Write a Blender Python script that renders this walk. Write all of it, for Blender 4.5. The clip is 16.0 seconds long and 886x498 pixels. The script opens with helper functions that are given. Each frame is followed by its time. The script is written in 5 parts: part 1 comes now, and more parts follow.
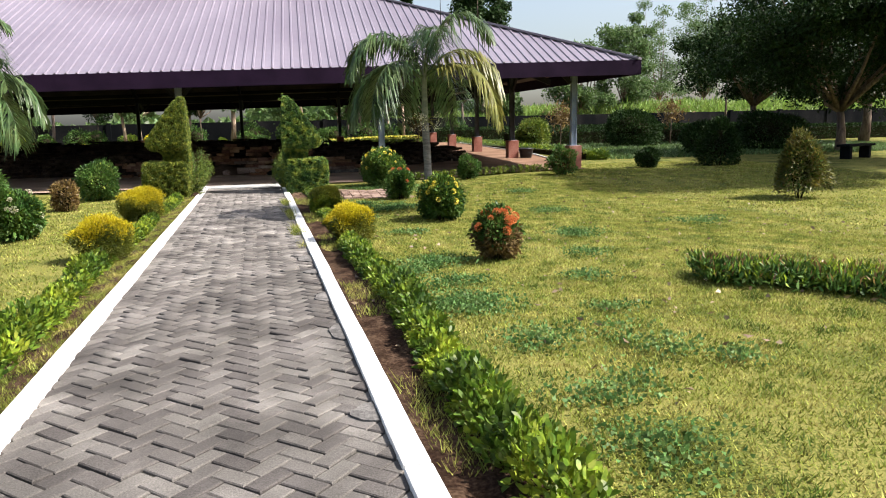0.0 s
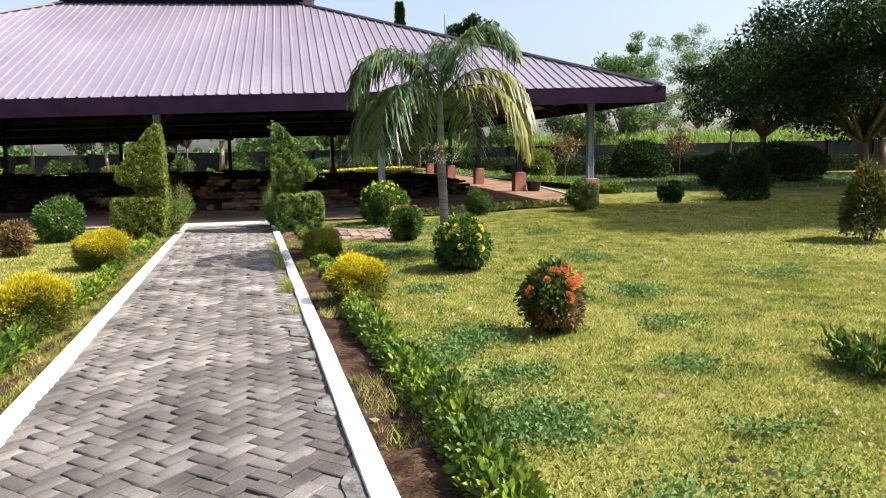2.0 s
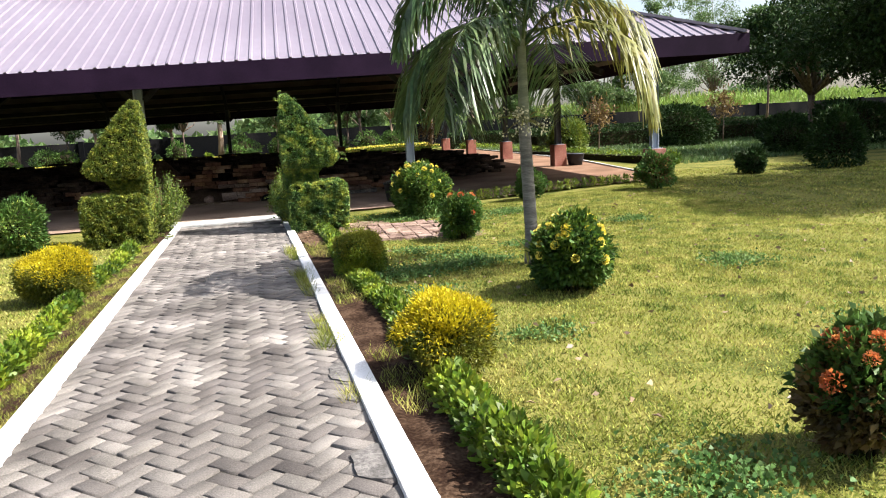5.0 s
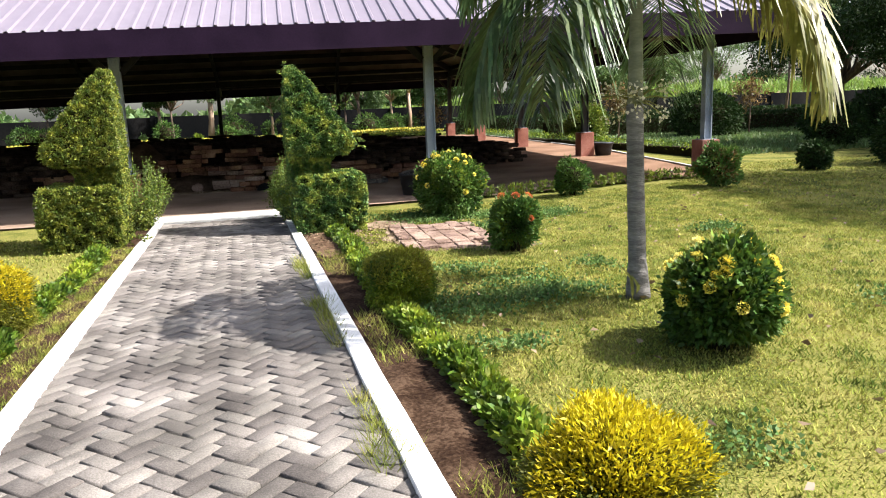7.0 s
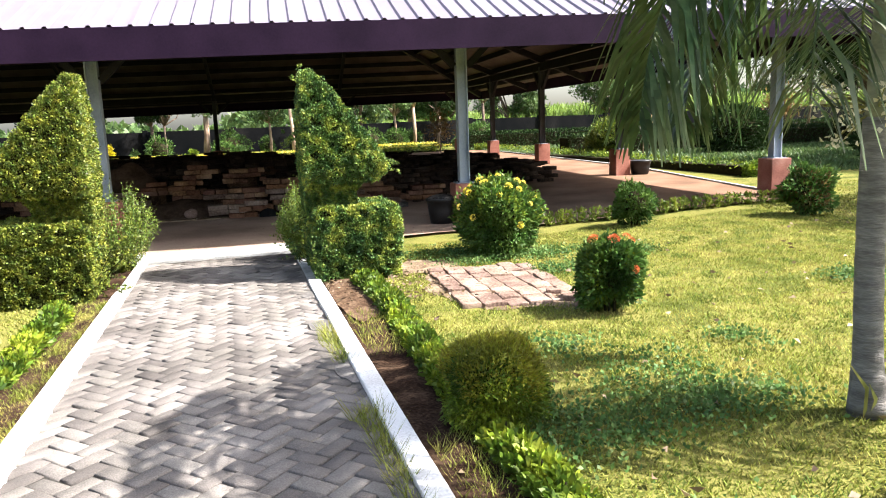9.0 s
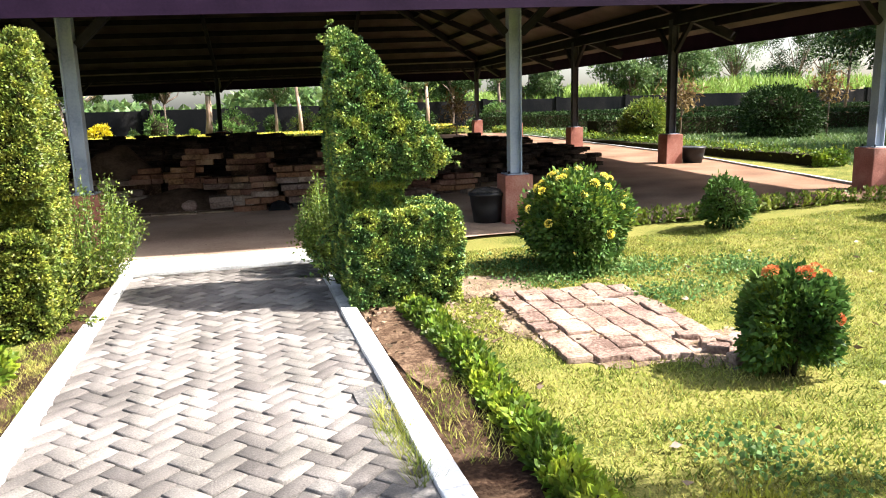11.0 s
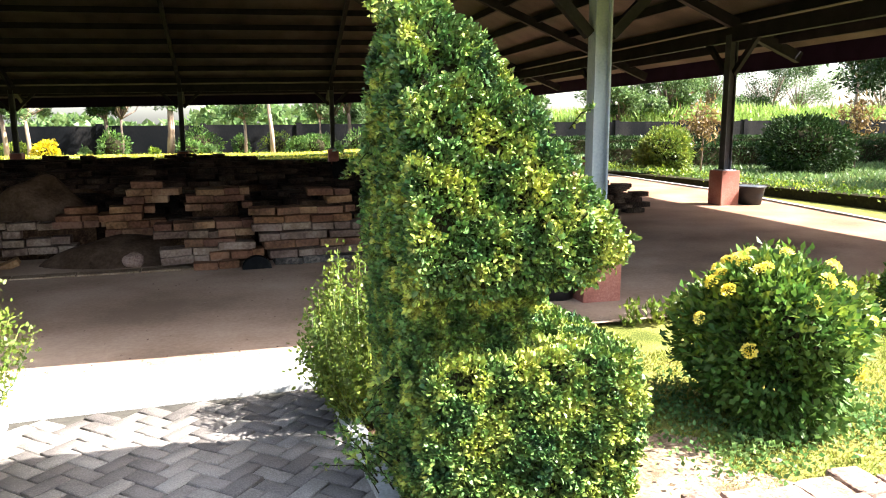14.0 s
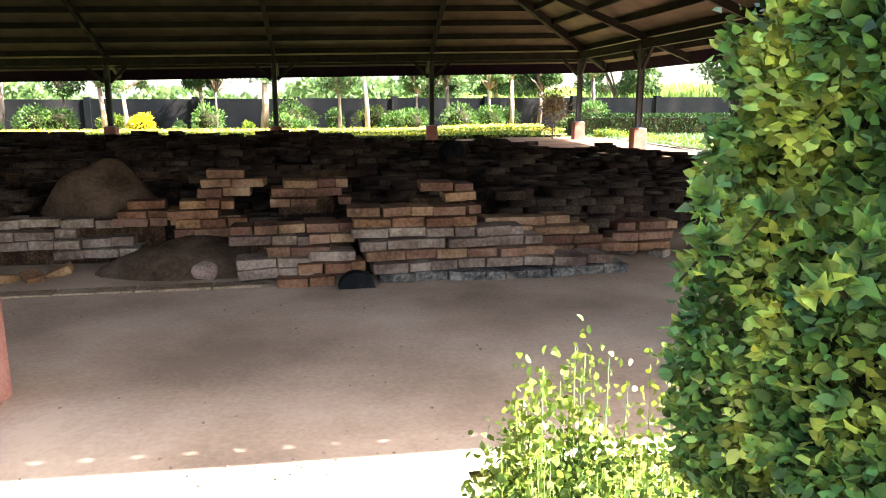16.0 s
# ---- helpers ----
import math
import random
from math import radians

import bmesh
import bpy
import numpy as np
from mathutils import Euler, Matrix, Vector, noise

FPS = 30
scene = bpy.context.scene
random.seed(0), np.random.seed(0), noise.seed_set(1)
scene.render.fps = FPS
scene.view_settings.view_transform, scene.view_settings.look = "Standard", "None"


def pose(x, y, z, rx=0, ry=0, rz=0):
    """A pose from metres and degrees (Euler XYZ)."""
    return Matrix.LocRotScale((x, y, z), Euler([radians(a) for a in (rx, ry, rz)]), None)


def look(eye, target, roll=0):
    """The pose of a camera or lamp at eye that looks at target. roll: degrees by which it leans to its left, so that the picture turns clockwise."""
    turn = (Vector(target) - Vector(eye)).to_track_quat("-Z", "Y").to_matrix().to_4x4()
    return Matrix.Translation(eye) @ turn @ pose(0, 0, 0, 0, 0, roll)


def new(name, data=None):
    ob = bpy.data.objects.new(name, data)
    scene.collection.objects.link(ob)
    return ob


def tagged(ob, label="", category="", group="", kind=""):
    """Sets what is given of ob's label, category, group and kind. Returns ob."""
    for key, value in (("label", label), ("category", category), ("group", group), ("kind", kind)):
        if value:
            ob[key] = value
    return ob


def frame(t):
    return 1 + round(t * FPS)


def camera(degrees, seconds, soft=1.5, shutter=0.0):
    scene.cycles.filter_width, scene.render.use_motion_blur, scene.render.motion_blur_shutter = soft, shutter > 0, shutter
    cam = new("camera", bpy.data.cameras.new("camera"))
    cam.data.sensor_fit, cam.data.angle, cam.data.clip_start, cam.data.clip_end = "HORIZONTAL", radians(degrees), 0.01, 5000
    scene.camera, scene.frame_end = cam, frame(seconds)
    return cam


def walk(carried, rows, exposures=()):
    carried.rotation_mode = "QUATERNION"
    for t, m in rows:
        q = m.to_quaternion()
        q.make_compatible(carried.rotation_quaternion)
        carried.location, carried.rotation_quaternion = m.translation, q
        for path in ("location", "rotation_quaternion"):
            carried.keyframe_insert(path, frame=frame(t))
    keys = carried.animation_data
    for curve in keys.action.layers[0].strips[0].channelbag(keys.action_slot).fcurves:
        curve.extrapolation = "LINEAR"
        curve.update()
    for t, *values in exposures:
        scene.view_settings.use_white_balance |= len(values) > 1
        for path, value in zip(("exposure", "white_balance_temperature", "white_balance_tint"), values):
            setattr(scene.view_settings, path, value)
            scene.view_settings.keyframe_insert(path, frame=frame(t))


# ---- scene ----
cam = camera(63.5, 16.0, soft=1.05)
METRES, EYE, TILT, LEAN, TURN = 17.0, 1.5, 0.0, 2.0, -14.6
ROWS = [
    (0.0, 0.0, 0.0, 0.0, 0.17, -9.8, -0.97),
    (0.5, -0.01, 0.0256, -0.0014, -1.69, -11.64, 1.18),
    (1.0, -0.0177, 0.0549, -0.0012, 0.0, -9.41, 0.28),
    (1.5, -0.0216, 0.0849, -0.0025, 2.57, -6.98, -2.56),
    (2.0, -0.0252, 0.1168, 0.0005, -0.62, -7.39, -1.08),
    (2.5, -0.0306, 0.1473, 0.0019, 2.85, -8.7, -0.26),
    (3.0, -0.0412, 0.1757, 0.0, -0.02, -9.91, 0.21),
    (3.5, -0.0494, 0.2064, -0.0011, 0.47, -8.38, 0.32),
    (6.0, -0.094, 0.3576, -0.0023, -1.69, -10.49, 1.72),
    (6.5, -0.1041, 0.3899, -0.0012, -4.28, -10.36, -0.97),
    (7.0, -0.1117, 0.4187, -0.0024, -1.22, -10.58, 0.02),
    (7.5, -0.1187, 0.4494, -0.0001, 0.17, -11.1, -0.1),
    (8.0, -0.1307, 0.4781, -0.0008, -7.24, -12.04, 0.3),
    (8.5, -0.1391, 0.5084, -0.0008, -1.8, -9.46, 0.24),
    (11.0, -0.1797, 0.6532, -0.0021, -1.33, -10.92, -0.43),
    (11.5, -0.1861, 0.6813, -0.0008, -0.54, -11.07, -3.58),
    (12.0, -0.1942, 0.7126, 0.0001, -4.32, -8.06, -3.78),
    (12.5, -0.2017, 0.7437, 0.0008, 0.73, -10.1, -3.5),
    (13.0, -0.2125, 0.7724, 0.0011, -1.29, -11.81, -0.13),
    (13.5, -0.2175, 0.802, 0.0004, -0.81, -8.88, -0.21),
    (14.0, -0.2246, 0.8316, 0.0022, -3.86, -9.25, -1.71),
    (14.5, -0.2319, 0.8638, 0.0022, -0.47, -8.89, -0.28),
    (15.0, -0.2377, 0.897, 0.0037, 5.16, -11.26, -3.49),
    (15.5, -0.247, 0.9265, 0.0034, 1.69, -13.37, -0.86),
    (16.0, -0.2544, 0.9596, 0.0038, 3.23, -11.5, -2.07),
]
walk(cam, [(t, pose(0, 0, EYE, TILT, LEAN, TURN) @ pose(METRES * x, METRES * y, METRES * z, 90 + pitch, roll, yaw)) for t, x, y, z, yaw, pitch, roll in ROWS],
     ((0.0, 1.14), (1.5, 1.22), (2.5, 1.32), (3.5, 1.34), (6.0, 1.49), (7.0, 1.49), (7.5, 1.39), (8.0, 1.85), (8.5, 1.99), (11.0, 2.04), (12.0, 2.20), (12.5, 2.55), (13.0, 2.67), (13.5, 2.77), (14.5, 3.05), (15.0, 3.40), (16.0, 3.80)))

# ---- world, sun, exposure (exposure lies in walk) ----
SUN_EL, SUN_AZ = 47.0, 112.0          # azimuth clockwise from +y
world = bpy.data.worlds.new("sky")
scene.world = world
world.use_nodes = True
wn = world.node_tree
sky = wn.nodes.new("ShaderNodeTexSky")
sky.sky_type, sky.sun_disc = "NISHITA", False
sky.sun_elevation, sky.sun_rotation = radians(SUN_EL), radians(SUN_AZ)
sky.air_density, sky.dust_density, sky.ozone_density = 1.0, 3.5, 1.0
bg = wn.nodes["Background"]
bg.inputs[1].default_value = 0.106
haze = wn.nodes.new("ShaderNodeHueSaturation")      # humid, milky sky
haze.inputs["Saturation"].default_value = 0.8
wn.links.new(sky.outputs[0], haze.inputs["Color"])
wn.links.new(haze.outputs[0], bg.inputs[0])
sun = new("sun", bpy.data.lights.new("sun", "SUN"))
sun.data.energy, sun.data.angle, sun.data.color = 5.0, radians(0.6), (1.0, 0.955, 0.91)
sd = Vector((math.sin(radians(SUN_AZ)) * math.cos(radians(SUN_EL)), math.cos(radians(SUN_AZ)) * math.cos(radians(SUN_EL)), math.sin(radians(SUN_EL))))
sun.matrix_world = look(tuple(sd * 50), (0, 0, 0))

# ---- materials ----
def material(name, colours, scale=4.0, rough=0.85, bump=0.3, bump_scale=40.0, metal=0.0, island=0.0, objrand=0.0, fine=0.5, through_light=0.0, spec=0.3, stretch=(1, 1, 1)):
    """Noise-mixed colours at two scales with fine relief; island / objrand: brightness spread per piece."""
    m = bpy.data.materials.new(name)
    m.use_nodes = True
    t = m.node_tree
    N, L = t.nodes, t.links
    b = N["Principled BSDF"]
    co = N.new("ShaderNodeTexCoord")
    mp = N.new("ShaderNodeMapping")
    mp.inputs["Scale"].default_value = stretch
    geo = N.new("ShaderNodeNewGeometry")
    L.new(geo.outputs["Position"], mp.inputs["Vector"])
    n1 = N.new("ShaderNodeTexNoise")
    n1.inputs["Scale"].default_value, n1.inputs["Detail"].default_value = scale, 6.0
    L.new(mp.outputs[0], n1.inputs["Vector"])
    n2 = N.new("ShaderNodeTexNoise")
    n2.inputs["Scale"].default_value, n2.inputs["Detail"].default_value = bump_scale, 4.0
    L.new(mp.outputs[0], n2.inputs["Vector"])
    mix = N.new("ShaderNodeMath")
    mix.operation = "MULTIPLY_ADD"
    mix.inputs[1].default_value = fine
    L.new(n2.outputs[0], mix.inputs[0])
    L.new(n1.outputs[0], mix.inputs[2])
    sub = N.new("ShaderNodeMath")
    sub.operation = "SUBTRACT"
    sub.inputs[1].default_value = fine * 0.5
    L.new(mix.outputs[0], sub.inputs[0])
    ramp = N.new("ShaderNodeValToRGB")
    els = ramp.color_ramp.elements
    for i, c in enumerate(colours):
        p = 0.3 + 0.4 * i / max(1, len(colours) - 1)
        e = els[i] if i < 2 else els.new(p)
        e.position = p
        e.color = (*c, 1)
    L.new(sub.outputs[0], ramp.inputs[0])
    out = ramp.outputs[0]
    for amount, src in ((island, geo.outputs["Random Per Island"]), (objrand, N.new("ShaderNodeObjectInfo").outputs["Random"])):
        if amount:
            mr = N.new("ShaderNodeMapRange")
            mr.inputs[3].default_value, mr.inputs[4].default_value = 1 - amount, 1 + amount
            L.new(src, mr.inputs[0])
            hs = N.new("ShaderNodeHueSaturation")
            L.new(mr.outputs[0], hs.inputs["Value"])
            mh = N.new("ShaderNodeMapRange")
            mh.inputs[3].default_value, mh.inputs[4].default_value = 0.5 - amount * 0.04, 0.5 + amount * 0.04
            L.new(src, mh.inputs[0])
            L.new(mh.outputs[0], hs.inputs["Hue"])
            L.new(out, hs.inputs["Color"])
            out = hs.outputs[0]
    L.new(out, b.inputs["Base Color"])
    b.inputs["Roughness"].default_value, b.inputs["Metallic"].default_value = rough, metal
    b.inputs["Specular IOR Level"].default_value = spec
    if bump:
        bp = N.new("ShaderNodeBump")
        bp.inputs["Strength"].default_value, bp.inputs["Distance"].default_value = bump, 0.01
        L.new(n2.outputs[0], bp.inputs["Height"])
        L.new(bp.outputs[0], b.inputs["Normal"])
    if through_light:
        tr = N.new("ShaderNodeBsdfTranslucent")
        L.new(out, tr.inputs[0])
        ms = N.new("ShaderNodeMixShader")
        ms.inputs[0].default_value = through_light
        L.new(b.outputs[0], ms.inputs[1])
        L.new(tr.outputs[0], ms.inputs[2])
        L.new(ms.outputs[0], N["Material Output"].inputs[0])
    return m


def leafy(name, a, b, c, tl=0.35, rough=0.5, island=0.35, spec=0.35, scale=3.0):
    return material(name, (a, b, c), scale=scale, rough=rough, bump=0, bump_scale=20, island=island, through_light=tl, spec=spec)


M_LAWN = material("lawn_soil", ((0.048, 0.06, 0.014), (0.108, 0.12, 0.025), (0.2, 0.178, 0.055), (0.12, 0.132, 0.027)), scale=1.3, bump=1.0, bump_scale=70, rough=0.95, fine=0.9, spec=0.05)
M_GRASS = leafy("grass_blades", (0.118, 0.152, 0.027), (0.25, 0.265, 0.052), (0.42, 0.365, 0.115), island=0.5, spec=0.1)
M_COARSE = leafy("coarse_grass", (0.06, 0.1, 0.02), (0.12, 0.165, 0.033), (0.24, 0.25, 0.06), island=0.5, spec=0.1)
M_WEED = leafy("weed_leaves", (0.06, 0.13, 0.035), (0.1, 0.18, 0.05), (0.17, 0.245, 0.07), spec=0.2)
M_PAVER = material("grey_paver", ((0.094, 0.085, 0.077), (0.158, 0.142, 0.129), (0.24, 0.218, 0.2)), scale=1.6, rough=0.9, bump=0.5, bump_scale=120, objrand=0.32, fine=0.6, spec=0.15)
M_PAVER_J = material("grey_paver_far", ((0.094, 0.085, 0.077), (0.158, 0.142, 0.129), (0.24, 0.218, 0.2)), scale=1.6, rough=0.9, bump=0.5, bump_scale=120, island=0.32, fine=0.6, spec=0.15)
M_CEM = material("rough_cement", ((0.07, 0.066, 0.062), (0.115, 0.108, 0.102), (0.18, 0.168, 0.158)), scale=5, rough=0.95, bump=0.9, bump_scale=45, fine=0.8, spec=0.1)
M_SAND = material("joint_sand", ((0.035, 0.033, 0.03), (0.07, 0.065, 0.055)), scale=6, rough=1, bump=0.6, spec=0.05)
M_WHITE = material("white_paint", ((0.62, 0.6, 0.58), (0.8, 0.79, 0.77), (0.84, 0.83, 0.82)), scale=2.5, rough=0.7, bump=0.4, bump_scale=60, fine=0.7)
M_CONC = material("worn_concrete", ((0.24, 0.24, 0.23), (0.36, 0.36, 0.35), (0.5, 0.5, 0.48)), scale=3, rough=0.9, bump=0.5, bump_scale=50)
M_SOIL = material("bare_soil", ((0.017, 0.009, 0.006), (0.036, 0.021, 0.013), (0.075, 0.047, 0.03)), scale=5, rough=1, bump=1.0, bump_scale=45, fine=0.9, spec=0.05)
M_DIRT = material("packed_dirt", ((0.19, 0.134, 0.097), (0.285, 0.205, 0.152), (0.37, 0.28, 0.215)), scale=0.9, rough=0.95, bump=0.25, bump_scale=30, fine=0.3, spec=0.1)
M_EARTH = material("mound_earth", ((0.03, 0.019, 0.013), (0.055, 0.036, 0.025), (0.09, 0.06, 0.042)), scale=3, rough=1, bump=0.7, bump_scale=25, fine=0.5, spec=0.04)
M_SANDY = material("sandy_soil", ((0.1, 0.07, 0.045), (0.18, 0.13, 0.088), (0.27, 0.205, 0.145)), scale=4, rough=1, bump=0.9, bump_scale=45, fine=0.8, spec=0.05)
M_ROOF = material("lilac_brown_metal", ((0.155, 0.13, 0.165), (0.18, 0.155, 0.19), (0.21, 0.182, 0.222)), scale=0.5, rough=0.42, bump=0.08, bump_scale=8, fine=0.3, spec=0.5, stretch=(1, 0.25, 1))
M_FASCIA = material("dark_plum_paint", ((0.009, 0.004, 0.012), (0.017, 0.008, 0.021)), scale=2, rough=0.7, bump=0.1, spec=0.06)
# cream sheet, its colour darkened to deepen the shade under the roof
M_UNDER = material("cream_sheet_shaded", ((0.055, 0.042, 0.034), (0.088, 0.069, 0.054), (0.12, 0.096, 0.076)), scale=1.2, rough=0.7, bump=0.1)
M_STEEL = material("dark_steel_paint", ((0.012, 0.011, 0.013), (0.024, 0.022, 0.025)), scale=3, rough=0.6, bump=0.1, spec=0.1)
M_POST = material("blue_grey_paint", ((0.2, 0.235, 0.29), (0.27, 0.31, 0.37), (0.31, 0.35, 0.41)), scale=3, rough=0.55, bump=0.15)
# darker copy of the post paint: backlit shade put into its colour
M_POST_BACKLIT = material("post_paint_backlit", ((0.045, 0.047, 0.055), (0.075, 0.078, 0.088)), scale=3, rough=0.6, bump=0.15, spec=0.12)
M_PED = material("terracotta_plaster", ((0.20, 0.075, 0.055), (0.29, 0.115, 0.085), (0.38, 0.19, 0.15)), scale=2.2, rough=0.9, bump=0.4, bump_scale=50)
M_BRICK = material("old_brick", ((0.05, 0.027, 0.018), (0.13, 0.07, 0.045), (0.215, 0.135, 0.092)), scale=2.0, rough=0.95, bump=0.8, bump_scale=30, objrand=0.4, fine=0.45, spec=0.06)
# rear bricks: deep shade under the roof put into a darker brick colour
M_BRICK_SHADED = material("old_brick_shaded", ((0.012, 0.009, 0.008), (0.028, 0.019, 0.015), (0.06, 0.043, 0.033)), scale=2.4, rough=0.95, bump=0.9, bump_scale=40, island=0.3, fine=0.8, spec=0.03)
M_BRICKP = material("dusty_pale_brick", ((0.07, 0.047, 0.036), (0.135, 0.098, 0.078), (0.22, 0.172, 0.142)), scale=3.0, rough=0.95, bump=0.8, bump_scale=30, objrand=0.3, fine=0.6, spec=0.06)
M_BRICKO = material("orange_brick", ((0.075, 0.037, 0.02), (0.15, 0.078, 0.043), (0.22, 0.128, 0.077)), scale=3.0, rough=0.95, bump=0.8, bump_scale=30, objrand=0.3, fine=0.6, spec=0.06)
M_STONE = material("grey_stained_stone", ((0.025, 0.025, 0.024), (0.07, 0.066, 0.062), (0.17, 0.15, 0.13)), scale=5.0, rough=0.95, bump=0.9, bump_scale=30, objrand=0.3, fine=0.8, spec=0.05)
M_TAN = material("tan_soil", ((0.045, 0.026, 0.016), (0.09, 0.056, 0.035), (0.15, 0.1, 0.065)), scale=7, rough=1, bump=1.0, bump_scale=45, fine=1.0, spec=0.05)
M_SLAB = material("pink_brick_slab", ((0.115, 0.075, 0.058), (0.215, 0.148, 0.117), (0.3, 0.22, 0.178)), scale=3.5, rough=0.95, bump=1.0, bump_scale=45, objrand=0.15, fine=0.9, spec=0.1)
# weathered and stained; the near-black also holds shade put into the colour
M_WALL = material("weathered_wall_shade", ((0.004, 0.005, 0.006), (0.008, 0.0085, 0.0095), (0.02, 0.019, 0.019)), scale=0.7, rough=0.95, bump=0.4, bump_scale=20, stretch=(1, 1, 0.35), spec=0.02)
M_TRUNK = material("grey_palm_trunk", ((0.09, 0.085, 0.08), (0.15, 0.142, 0.135), (0.23, 0.22, 0.205)), scale=4, rough=0.9, bump=0.8, bump_scale=25, stretch=(1, 1, 5))
M_SHAFT = material("palm_crownshaft", ((0.12, 0.13, 0.085), (0.17, 0.18, 0.12), (0.22, 0.225, 0.16)), scale=4, rough=0.6, bump=0.3, bump_scale=25, stretch=(1, 1, 3))
M_BARK = material("brown_bark", ((0.07, 0.05, 0.04), (0.14, 0.1, 0.08), (0.22, 0.17, 0.13)), scale=3, rough=0.95, bump=0.9, bump_scale=25, stretch=(3, 3, 0.7))
M_BARKL = material("pale_bark", ((0.2, 0.13, 0.09), (0.34, 0.24, 0.17), (0.45, 0.36, 0.28)), scale=3, rough=0.95, bump=0.6, bump_scale=25, stretch=(3, 3, 0.7))
M_BLACK = material("black_plastic", ((0.012, 0.012, 0.013), (0.022, 0.022, 0.024)), scale=5, rough=0.45, bump=0.1)
M_TWIG = material("dark_twigs", ((0.015, 0.013, 0.008), (0.03, 0.028, 0.014)), scale=10, rough=1, bump=0.5, spec=0.03)
L_TOPI = leafy("topiary_leaf", (0.02, 0.058, 0.02), (0.098, 0.17, 0.04), (0.4, 0.425, 0.075), tl=0.06, rough=0.45, spec=0.22, island=0.5, scale=7)
L_TOPIL = leafy("topiary_leaf_olive", (0.045, 0.08, 0.014), (0.13, 0.165, 0.024), (0.32, 0.32, 0.045), tl=0.25, island=0.5, scale=12)
L_OLIVE = leafy("yellow_olive_leaf", (0.15, 0.165, 0.02), (0.27, 0.265, 0.028), (0.4, 0.37, 0.04))
L_HEDGE = leafy("hedge_leaf", (0.032, 0.072, 0.01), (0.11, 0.175, 0.016), (0.33, 0.39, 0.032))
L_DARK = leafy("glossy_dark_leaf", (0.028, 0.065, 0.015), (0.06, 0.12, 0.023), (0.11, 0.175, 0.035), tl=0.25, rough=0.5, spec=0.2)
L_GOLD = leafy("golden_leaf", (0.37, 0.29, 0.008), (0.5, 0.41, 0.012), (0.6, 0.51, 0.02), tl=0.4, island=0.18)
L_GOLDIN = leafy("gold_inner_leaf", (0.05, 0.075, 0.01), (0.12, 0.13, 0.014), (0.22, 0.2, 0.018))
L_BRONZE = leafy("bronze_leaf", (0.08, 0.06, 0.025), (0.16, 0.1, 0.035), (0.22, 0.15, 0.05))
L_TREE = leafy("tree_leaf", (0.011, 0.028, 0.008), (0.022, 0.045, 0.012), (0.038, 0.066, 0.018), tl=0.12, spec=0.08)
L_CONE = leafy("bronze_green_leaf", (0.045, 0.06, 0.014), (0.1, 0.1, 0.022), (0.19, 0.15, 0.03), tl=0.25)
L_IXORA = leafy("glossy_shrub_leaf", (0.03, 0.075, 0.014), (0.075, 0.14, 0.021), (0.2, 0.26, 0.03), tl=0.25, scale=8)
L_LIME = leafy("lime_leaf", (0.06, 0.1, 0.014), (0.11, 0.155, 0.02), (0.2, 0.225, 0.03), tl=0.3)
L_LIGHT = leafy("light_tree_leaf", (0.05, 0.1, 0.03), (0.09, 0.15, 0.045), (0.14, 0.2, 0.07), tl=0.4)
L_PALM = leafy("palm_leaflet", (0.035, 0.07, 0.026), (0.07, 0.115, 0.04), (0.14, 0.18, 0.07), tl=0.25, rough=0.4, spec=0.35)
L_PALMY = leafy("palm_leaflet_yellowing", (0.1, 0.115, 0.028), (0.17, 0.168, 0.04), (0.24, 0.22, 0.06), tl=0.3, rough=0.4)
L_CANE = leafy("cane_leaf", (0.12, 0.2, 0.035), (0.18, 0.27, 0.05), (0.25, 0.33, 0.08), tl=0.4)
M_YFLOW = leafy("yellow_petal", (0.72, 0.58, 0.06), (0.8, 0.67, 0.12), (0.84, 0.74, 0.24), island=0.1)
M_RFLOW = leafy("orange_red_petal", (0.45, 0.11, 0.04), (0.56, 0.17, 0.055), (0.62, 0.26, 0.09), island=0.15)
M_CREAM = leafy("cream_flower", (0.5, 0.48, 0.34), (0.6, 0.56, 0.4), (0.65, 0.6, 0.45), island=0.1)
M_DRYLEAF = leafy("dry_leaf", (0.12, 0.08, 0.045), (0.2, 0.14, 0.085), (0.29, 0.21, 0.14), tl=0.1)

